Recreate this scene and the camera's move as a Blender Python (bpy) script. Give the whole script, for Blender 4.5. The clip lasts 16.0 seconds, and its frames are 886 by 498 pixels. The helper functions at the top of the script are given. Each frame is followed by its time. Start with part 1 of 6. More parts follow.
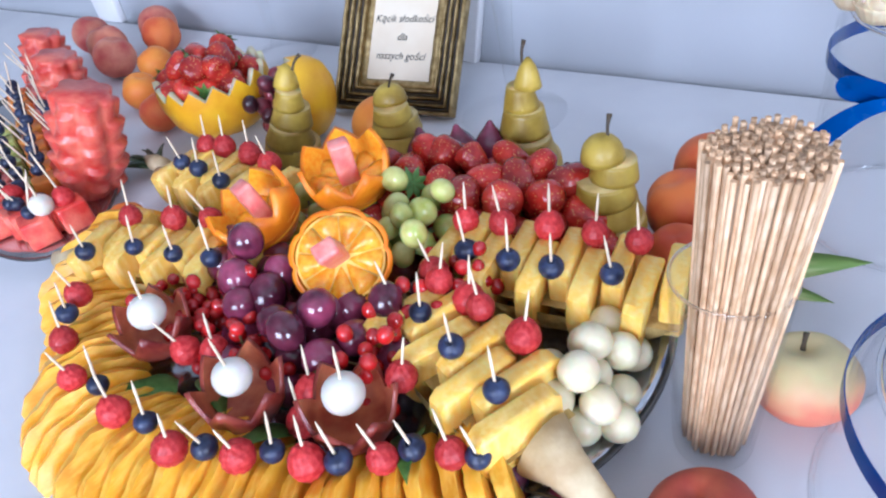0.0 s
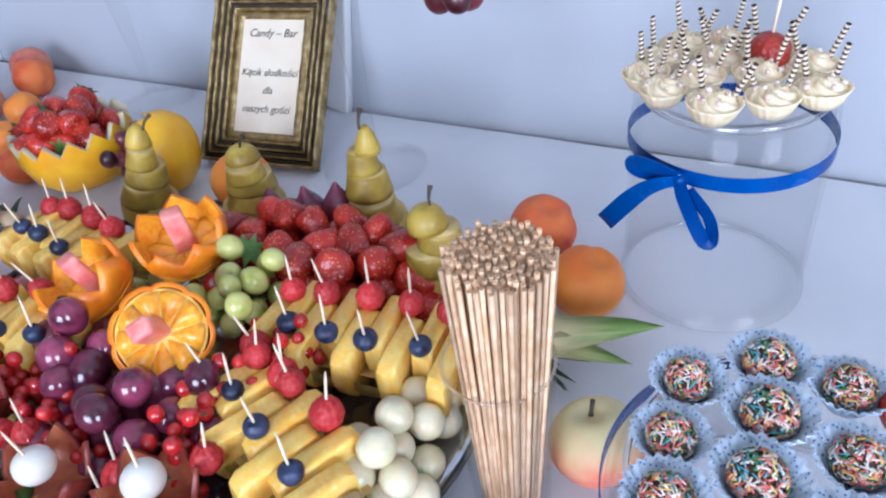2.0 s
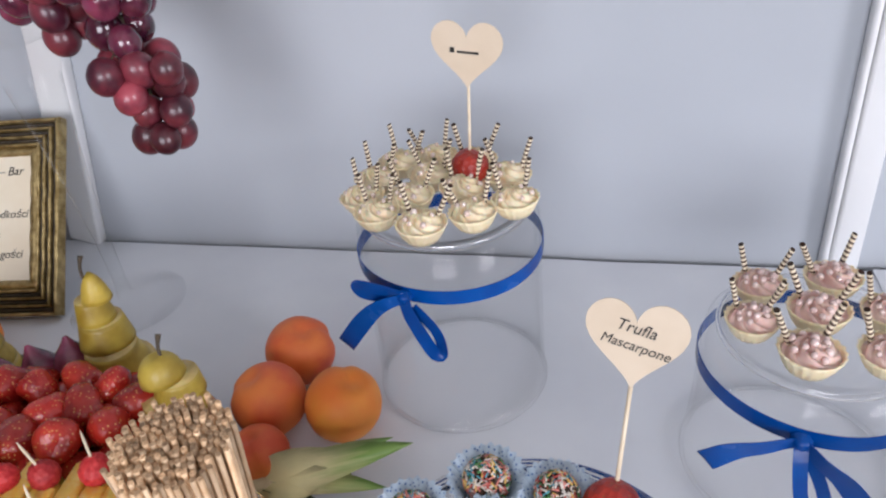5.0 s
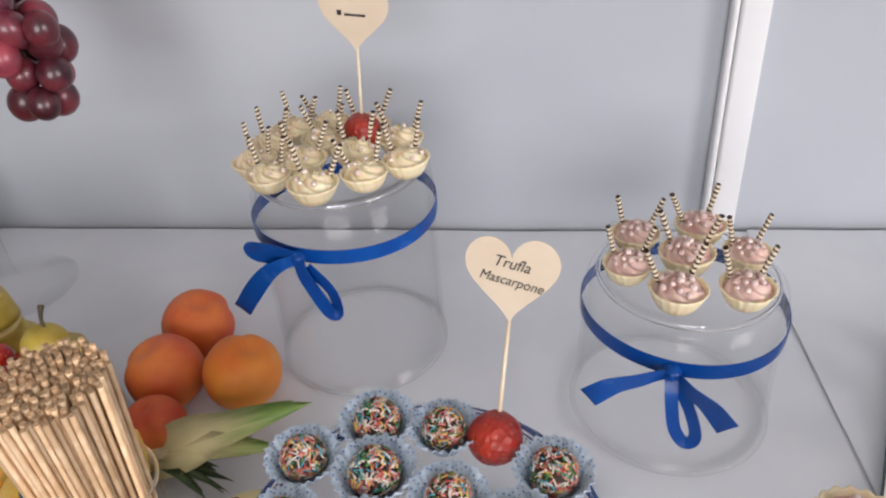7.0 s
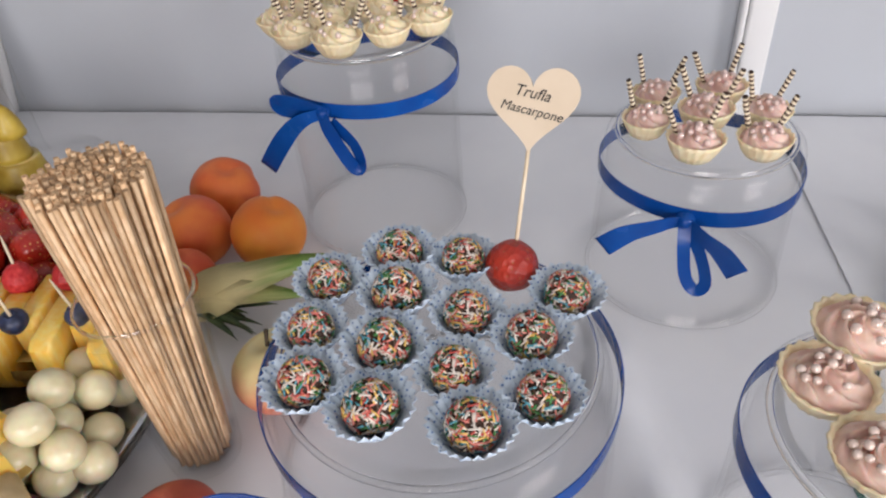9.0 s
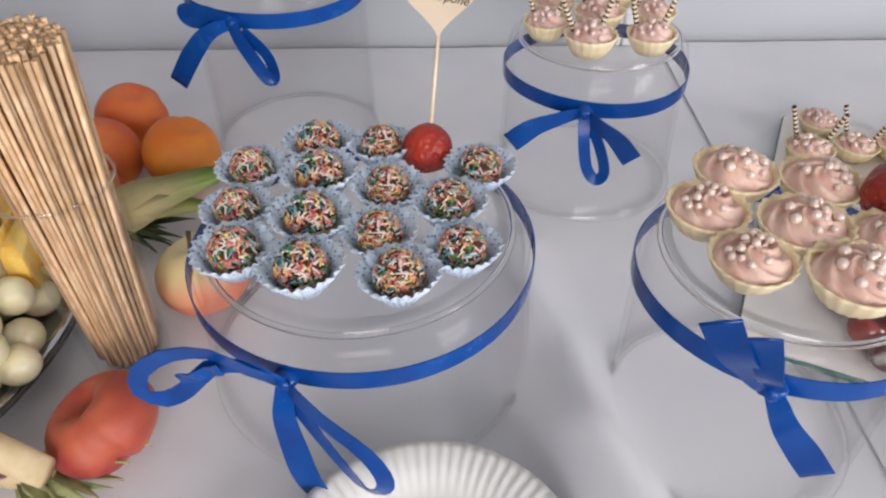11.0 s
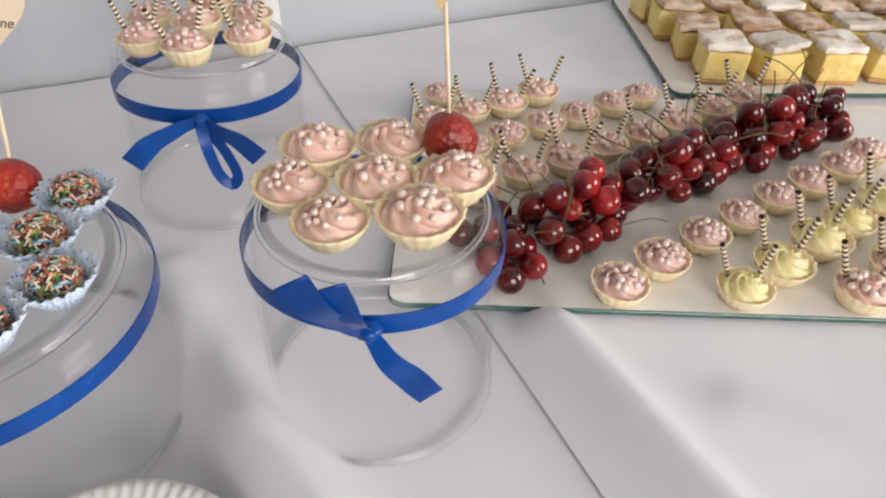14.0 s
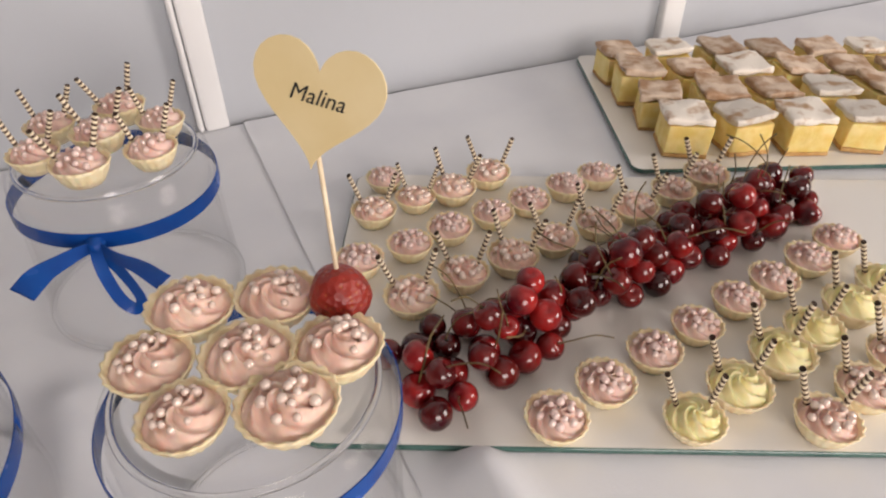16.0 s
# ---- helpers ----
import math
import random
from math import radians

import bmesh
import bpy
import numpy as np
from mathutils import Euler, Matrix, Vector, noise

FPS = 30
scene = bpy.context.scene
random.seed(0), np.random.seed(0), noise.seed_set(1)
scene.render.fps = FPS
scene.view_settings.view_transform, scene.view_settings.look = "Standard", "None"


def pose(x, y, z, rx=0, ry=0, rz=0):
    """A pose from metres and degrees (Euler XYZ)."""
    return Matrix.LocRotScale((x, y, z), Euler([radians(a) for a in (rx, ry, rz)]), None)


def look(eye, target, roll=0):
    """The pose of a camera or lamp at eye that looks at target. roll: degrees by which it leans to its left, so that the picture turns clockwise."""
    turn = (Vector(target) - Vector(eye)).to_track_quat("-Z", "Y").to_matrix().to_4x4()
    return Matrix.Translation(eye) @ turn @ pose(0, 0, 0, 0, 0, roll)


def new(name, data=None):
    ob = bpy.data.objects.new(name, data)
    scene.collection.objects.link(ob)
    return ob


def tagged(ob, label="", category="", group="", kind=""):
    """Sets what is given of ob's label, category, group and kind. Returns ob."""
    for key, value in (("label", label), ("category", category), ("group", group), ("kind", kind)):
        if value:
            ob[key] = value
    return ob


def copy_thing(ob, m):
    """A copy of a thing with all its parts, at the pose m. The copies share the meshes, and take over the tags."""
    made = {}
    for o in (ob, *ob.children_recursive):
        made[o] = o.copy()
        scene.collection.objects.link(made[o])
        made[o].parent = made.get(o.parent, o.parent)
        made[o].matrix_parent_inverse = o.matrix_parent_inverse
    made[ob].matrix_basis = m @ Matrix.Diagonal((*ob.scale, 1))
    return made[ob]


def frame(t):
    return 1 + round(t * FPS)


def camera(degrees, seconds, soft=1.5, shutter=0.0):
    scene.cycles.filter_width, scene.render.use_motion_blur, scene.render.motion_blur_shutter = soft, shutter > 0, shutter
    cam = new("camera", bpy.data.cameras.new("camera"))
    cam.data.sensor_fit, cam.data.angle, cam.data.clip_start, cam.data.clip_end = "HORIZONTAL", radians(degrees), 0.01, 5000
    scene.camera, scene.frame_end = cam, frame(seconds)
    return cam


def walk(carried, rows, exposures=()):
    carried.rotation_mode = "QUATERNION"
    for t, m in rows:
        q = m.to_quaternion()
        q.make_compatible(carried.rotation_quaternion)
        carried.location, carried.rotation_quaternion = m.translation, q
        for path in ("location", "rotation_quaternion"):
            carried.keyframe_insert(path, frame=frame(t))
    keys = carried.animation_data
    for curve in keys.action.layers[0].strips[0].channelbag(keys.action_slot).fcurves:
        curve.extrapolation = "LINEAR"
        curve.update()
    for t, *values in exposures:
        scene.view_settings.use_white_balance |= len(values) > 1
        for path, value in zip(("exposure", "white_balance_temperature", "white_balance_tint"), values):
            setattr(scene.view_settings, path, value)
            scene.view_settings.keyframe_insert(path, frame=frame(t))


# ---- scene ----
cam = camera(65.8, 16.0, soft=2.2)
PATH = [
    (0, (0.164, 0.115, 1.098), (-0.873, 1.308, -0.127), -12.1),
    (0.5, (0.18, 0.122, 1.105), (-0.819, 1.342, -0.124), -10.5),
    (1, (0.2, 0.139, 1.114), (-0.755, 1.401, -0.109), -9.7),
    (1.5, (0.214, 0.151, 1.121), (-0.699, 1.449, -0.096), -9.3),
    (2, (0.227, 0.165, 1.123), (-0.661, 1.486, -0.089), -9.0),
    (2.5, (0.235, 0.183, 1.123), (-0.638, 1.514, -0.088), -9.0),
    (3, (0.245, 0.197, 1.124), (-0.597, 1.565, -0.067), -8.3),
    (3.5, (0.258, 0.203, 1.128), (-0.521, 1.633, -0.033), -7.5),
    (4, (0.269, 0.207, 1.131), (-0.428, 1.696, -0.009), -7.8),
    (4.5, (0.28, 0.212, 1.138), (-0.291, 1.776, 0.029), -7.9),
    (5, (0.283, 0.21, 1.142), (-0.18, 1.826, 0.058), -6.7),
    (5.2, (0.289, 0.212, 1.143), (-0.146, 1.845, 0.074), -6.1),
    (7.3, (0.307, 0.186, 1.115), (0.075, 1.83, 0.0), -4.1),
    (7.5, (0.309, 0.183, 1.109), (0.056, 1.814, -0.021), -4.5),
    (8, (0.308, 0.17, 1.102), (0.053, 1.773, -0.067), -3.9),
    (8.5, (0.305, 0.163, 1.093), (0.019, 1.725, -0.123), -4.6),
    (8.7, (0.305, 0.158, 1.091), (0.012, 1.705, -0.143), -4.6),
    (10.8, (0.302, 0.105, 1.066), (0.243, 1.619, -0.239), -1.1),
    (11, (0.303, 0.101, 1.062), (0.276, 1.61, -0.25), -1.1),
    (11.5, (0.308, 0.095, 1.057), (0.408, 1.583, -0.276), -0.5),
    (12, (0.317, 0.086, 1.05), (0.54, 1.548, -0.297), -0.1),
    (12.5, (0.326, 0.078, 1.048), (0.687, 1.519, -0.29), 0.6),
    (13, (0.333, 0.072, 1.047), (0.81, 1.504, -0.265), 0.9),
    (13.5, (0.346, 0.07, 1.05), (0.919, 1.484, -0.242), 1.2),
    (14, (0.367, 0.073, 1.056), (1.021, 1.473, -0.213), 1.6),
    (14.5, (0.388, 0.08, 1.065), (1.078, 1.484, -0.182), 1.8),
    (15, (0.406, 0.086, 1.077), (1.101, 1.491, -0.166), 1.8),
    (15.5, (0.425, 0.099, 1.084), (1.08, 1.531, -0.149), 0.6),
    (16, (0.441, 0.117, 1.084), (1.098, 1.551, -0.145), 0.2),
]
walk(cam, [(t, look(eye, target, roll)) for t, eye, target, roll in PATH], exposures=[
    (0.0, 0.54, 5300, 17), (2.0, 0.42, 5300, 17), (3.5, 0.30, 5750, 16), (5.2, 0.0, 6350, 17), (8.0, -0.06, 6850, 17), (11.0, -0.08, 6850, 17), (12.5, 0.0, 6750, 16), (14.0, -0.06, 7200, 17), (16.0, -0.2, 7650, 20)])


# ---- light ----
world = bpy.data.worlds.new("world")
scene.world = world
world.use_nodes = True
wn = world.node_tree
sky = wn.nodes.new("ShaderNodeTexSky")
sky.sky_type = "NISHITA"
sky.sun_disc = False
sky.sun_elevation = radians(40)
sky.sun_rotation = radians(120)
wn.nodes["Background"].inputs["Strength"].default_value = 0.1
wn.links.new(sky.outputs["Color"], wn.nodes["Background"].inputs["Color"])


def window_lamp(place, target, wide, high, power, tint):
    data = bpy.data.lights.new("window_light", "AREA")
    data.shape, data.size, data.size_y, data.energy, data.color = "RECTANGLE", wide, high, power, tint
    ob = new("window_light", data)
    ob.matrix_world = look(place, target)
    return ob


window_lamp((0.4, -2.36, 1.55), (0.2, 0, 1.0), 1.5, 1.3, 64, (0.95, 0.975, 1.0))
window_lamp((2.86, -1.30, 1.55), (0.1, 0.1, 0.9), 1.2, 1.3, 58, (0.95, 0.975, 1.0))


# ---- materials ----
def material(name, a, b=None, rough=0.5, scale=40.0, bump=0.0, bump_scale=None, fine=0.0, sss=0.0, sss_radius=(1, 0.3, 0.15), metal=0.0,
             coat=0.0, vary=0.0, sheen=0.0, spec=0.5, contrast=(0.35, 0.65), rough_vary=0.0):
    """A surface of two blended colours, with grain and relief at two scales."""
    m = bpy.data.materials.new(name)
    m.use_nodes = True
    t = m.node_tree
    p = t.nodes["Principled BSDF"]
    p.inputs["Roughness"].default_value = rough
    p.inputs["Metallic"].default_value = metal
    p.inputs["Coat Weight"].default_value = coat
    p.inputs["Coat Roughness"].default_value = 0.12
    p.inputs["Sheen Weight"].default_value = sheen
    p.inputs["Specular IOR Level"].default_value = spec
    if sss:
        p.inputs["Subsurface Weight"].default_value = sss
        p.inputs["Subsurface Radius"].default_value = sss_radius
        p.inputs["Subsurface Scale"].default_value = 0.004
    co = t.nodes.new("ShaderNodeTexCoord")
    info = t.nodes.new("ShaderNodeObjectInfo")
    shift = t.nodes.new("ShaderNodeVectorMath")
    shift.operation = "ADD"
    t.links.new(co.outputs["Object"], shift.inputs[0])
    t.links.new(info.outputs["Random"], shift.inputs[1])
    n = t.nodes.new("ShaderNodeTexNoise")
    n.inputs["Scale"].default_value = scale
    n.inputs["Detail"].default_value = 5
    t.links.new(shift.outputs[0], n.inputs["Vector"])
    ramp = t.nodes.new("ShaderNodeValToRGB")
    ramp.color_ramp.elements[0].position, ramp.color_ramp.elements[1].position = contrast
    ramp.color_ramp.elements[0].color = (*a, 1)
    ramp.color_ramp.elements[1].color = (*(b or [min(1, c * 1.12) for c in a]), 1)
    t.links.new(n.outputs["Fac"], ramp.inputs["Fac"])
    last = ramp.outputs["Color"]
    if vary:
        hsv = t.nodes.new("ShaderNodeHueSaturation")
        span = t.nodes.new("ShaderNodeMapRange")
        span.inputs["To Min"].default_value, span.inputs["To Max"].default_value = 1 - vary, 1 + vary
        t.links.new(info.outputs["Random"], span.inputs["Value"])
        t.links.new(span.outputs["Result"], hsv.inputs["Value"])
        t.links.new(last, hsv.inputs["Color"])
        last = hsv.outputs["Color"]
    t.links.new(last, p.inputs["Base Color"])
    if rough_vary:
        rr = t.nodes.new("ShaderNodeMapRange")
        rr.inputs["To Min"].default_value, rr.inputs["To Max"].default_value = max(0.02, rough - rough_vary), min(1, rough + rough_vary)
        t.links.new(n.outputs["Fac"], rr.inputs["Value"])
        t.links.new(rr.outputs["Result"], p.inputs["Roughness"])
    if bump:
        n2 = t.nodes.new("ShaderNodeTexNoise")
        n2.inputs["Scale"].default_value = bump_scale or scale * 4
        n2.inputs["Detail"].default_value = 6
        t.links.new(shift.outputs[0], n2.inputs["Vector"])
        bp = t.nodes.new("ShaderNodeBump")
        bp.inputs["Strength"].default_value = bump
        bp.inputs["Distance"].default_value = fine or 0.001
        t.links.new(n2.outputs["Fac"], bp.inputs["Height"])
        t.links.new(bp.outputs["Normal"], p.inputs["Normal"])
    return m


def pitted(name, a, b, seed_colour, rough, scale, depth, vary=0.1, coat=0.3):
    """Strawberry skin: seeds sunk in glossy red flesh."""
    m = material(name, a, b, rough, scale=60, vary=vary, coat=coat)
    t = m.node_tree
    p = t.nodes["Principled BSDF"]
    co = t.nodes.new("ShaderNodeTexCoord")
    v = t.nodes.new("ShaderNodeTexVoronoi")
    v.inputs["Scale"].default_value = scale
    t.links.new(co.outputs["Object"], v.inputs["Vector"])
    r = t.nodes.new("ShaderNodeValToRGB")
    r.color_ramp.elements[0].position, r.color_ramp.elements[1].position = 0.15, 0.23
    r.color_ramp.elements[0].color, r.color_ramp.elements[1].color = (1, 1, 1, 1), (0, 0, 0, 1)
    t.links.new(v.outputs["Distance"], r.inputs["Fac"])
    mix = t.nodes.new("ShaderNodeMix")
    mix.data_type = "RGBA"
    old = p.inputs["Base Color"].links[0].from_socket
    t.links.new(r.outputs["Color"], mix.inputs["Factor"])
    t.links.new(old, mix.inputs["A"])
    mix.inputs["B"].default_value = (*seed_colour, 1)
    t.links.new(mix.outputs["Result"], p.inputs["Base Color"])
    bp = t.nodes.new("ShaderNodeBump")
    bp.inputs["Strength"].default_value = 0.8
    bp.inputs["Distance"].default_value = depth
    t.links.new(v.outputs["Distance"], bp.inputs["Height"])
    t.links.new(bp.outputs["Normal"], p.inputs["Normal"])
    return m


def clear(name, tint, gloss_rough=0.02, edge=0.85):
    """Thin clear glass or film: what lies behind shows through, and the surface mirrors by its angle."""
    m = bpy.data.materials.new(name)
    m.use_nodes = True
    t = m.node_tree
    t.nodes.remove(t.nodes["Principled BSDF"])
    tr, gl, mx, lw, cv = (t.nodes.new(k) for k in ("ShaderNodeBsdfTransparent", "ShaderNodeBsdfGlossy", "ShaderNodeMixShader", "ShaderNodeLayerWeight", "ShaderNodeMath"))
    tr.inputs["Color"].default_value = (*tint, 1)
    gl.inputs["Roughness"].default_value = gloss_rough
    lw.inputs["Blend"].default_value = 0.5
    cv.operation = "POWER"
    cv.inputs[1].default_value = 4.0
    add = t.nodes.new("ShaderNodeMath")
    add.operation = "MULTIPLY_ADD"
    add.inputs[1].default_value, add.inputs[2].default_value = edge, 0.016
    t.links.new(lw.outputs["Facing"], cv.inputs[0])
    t.links.new(cv.outputs[0], add.inputs[0])
    t.links.new(add.outputs[0], mx.inputs[0])
    t.links.new(tr.outputs[0], mx.inputs[1])
    t.links.new(gl.outputs[0], mx.inputs[2])
    t.links.new(mx.outputs[0], t.nodes["Material Output"].inputs["Surface"])
    return m


def solid_glass(name, tint=(1, 1, 1), rough=0.0):
    m = bpy.data.materials.new(name)
    m.use_nodes = True
    p = m.node_tree.nodes["Principled BSDF"]
    p.inputs["Base Color"].default_value = (*tint, 1)
    p.inputs["Roughness"].default_value = rough
    p.inputs["Transmission Weight"].default_value = 1.0
    p.inputs["IOR"].default_value = 1.45
    return m


def fibrous(name, deep, mid, light, stretch):
    """Wet fruit flesh: golden mottling with drawn-out pale fibres."""
    m = material(name, deep, mid, 0.38, 38, 0.35, 160, 0.0012, sss=0.35, vary=0.12, coat=0.12, spec=0.4, contrast=(0.30, 0.66))
    t = m.node_tree
    p = t.nodes["Principled BSDF"]
    co = t.nodes.new("ShaderNodeTexCoord")
    mp = t.nodes.new("ShaderNodeMapping")
    mp.inputs["Scale"].default_value = stretch
    n = t.nodes.new("ShaderNodeTexNoise")
    n.inputs["Scale"].default_value = 240
    n.inputs["Detail"].default_value = 3
    r = t.nodes.new("ShaderNodeMapRange")
    r.inputs["From Min"].default_value, r.inputs["From Max"].default_value = 0.42, 0.85
    mix = t.nodes.new("ShaderNodeMix")
    mix.data_type = "RGBA"
    t.links.new(co.outputs["Object"], mp.inputs["Vector"])
    t.links.new(mp.outputs["Vector"], n.inputs["Vector"])
    t.links.new(n.outputs["Fac"], r.inputs["Value"])
    t.links.new(r.outputs["Result"], mix.inputs["Factor"])
    t.links.new(p.inputs["Base Color"].links[0].from_socket, mix.inputs["A"])
    mix.inputs["B"].default_value = (*light, 1)
    t.links.new(mix.outputs["Result"], p.inputs["Base Color"])
    return m


def blushed(name, pale, red):
    """Fruit skin that is pale round the stem and blushes red towards its foot."""
    m = material(name, pale, [c * 1.08 for c in pale], 0.5, 40, 0.12, 900, 0.0002, sss=0.15)
    t = m.node_tree
    p = t.nodes["Principled BSDF"]
    co = t.nodes.new("ShaderNodeTexCoord")
    n = t.nodes.new("ShaderNodeTexNoise")
    n.inputs["Scale"].default_value = 45
    sep = t.nodes.new("ShaderNodeSeparateXYZ")
    add = t.nodes.new("ShaderNodeMath")
    add.operation = "MULTIPLY_ADD"
    add.inputs[1].default_value = 0.026
    r = t.nodes.new("ShaderNodeMapRange")
    r.inputs["From Min"].default_value, r.inputs["From Max"].default_value = 0.031, 0.006
    mix = t.nodes.new("ShaderNodeMix")
    mix.data_type = "RGBA"
    t.links.new(co.outputs["Object"], n.inputs["Vector"])
    t.links.new(co.outputs["Object"], sep.inputs["Vector"])
    t.links.new(n.outputs["Fac"], add.inputs[0])
    t.links.new(sep.outputs["Z"], add.inputs[2])
    t.links.new(add.outputs[0], r.inputs["Value"])
    t.links.new(r.outputs["Result"], mix.inputs["Factor"])
    t.links.new(p.inputs["Base Color"].links[0].from_socket, mix.inputs["A"])
    mix.inputs["B"].default_value = (*red, 1)
    t.links.new(mix.outputs["Result"], p.inputs["Base Color"])
    return m


def tipped_leaf(name, base, tip):
    """A pineapple crown leaf, pale where it grew and green towards its point."""
    m = material(name, base, [c * 1.1 for c in base], 0.45, 40, 0.3, 300, 0.0006)
    t = m.node_tree
    p = t.nodes["Principled BSDF"]
    co = t.nodes.new("ShaderNodeTexCoord")
    mp = t.nodes.new("ShaderNodeMapping")
    mp.inputs["Scale"].default_value = (0.08, 1.0, 0.3)
    n = t.nodes.new("ShaderNodeTexNoise")
    n.inputs["Scale"].default_value = 330
    sep = t.nodes.new("ShaderNodeSeparateXYZ")
    add = t.nodes.new("ShaderNodeMath")
    add.operation = "MULTIPLY_ADD"
    add.inputs[1].default_value = 0.055
    r = t.nodes.new("ShaderNodeMapRange")
    r.inputs["From Min"].default_value, r.inputs["From Max"].default_value = 0.072, 0.118
    mix = t.nodes.new("ShaderNodeMix")
    mix.data_type = "RGBA"
    t.links.new(co.outputs["Object"], mp.inputs["Vector"])
    t.links.new(mp.outputs["Vector"], n.inputs["Vector"])
    t.links.new(co.outputs["Object"], sep.inputs["Vector"])
    t.links.new(n.outputs["Fac"], add.inputs[0])
    t.links.new(sep.outputs["X"], add.inputs[2])
    t.links.new(add.outputs[0], r.inputs["Value"])
    t.links.new(r.outputs["Result"], mix.inputs["Factor"])
    t.links.new(p.inputs["Base Color"].links[0].from_socket, mix.inputs["A"])
    mix.inputs["B"].default_value = (*tip, 1)
    t.links.new(mix.outputs["Result"], p.inputs["Base Color"])
    return m


def islands(name, colours, rough=0.35):
    """Each loose piece of the mesh takes one of the colours."""
    m = bpy.data.materials.new(name)
    m.use_nodes = True
    t = m.node_tree
    p = t.nodes["Principled BSDF"]
    p.inputs["Roughness"].default_value = rough
    p.inputs["Coat Weight"].default_value = 0.3
    g = t.nodes.new("ShaderNodeNewGeometry")
    r = t.nodes.new("ShaderNodeValToRGB")
    r.color_ramp.interpolation = "CONSTANT"
    while len(r.color_ramp.elements) < len(colours):
        r.color_ramp.elements.new(0.5)
    for i, c in enumerate(colours):
        r.color_ramp.elements[i].position = i / len(colours)
        r.color_ramp.elements[i].color = (*c, 1)
    t.links.new(g.outputs["Random Per Island"], r.inputs["Fac"])
    t.links.new(r.outputs["Color"], p.inputs["Base Color"])
    return m


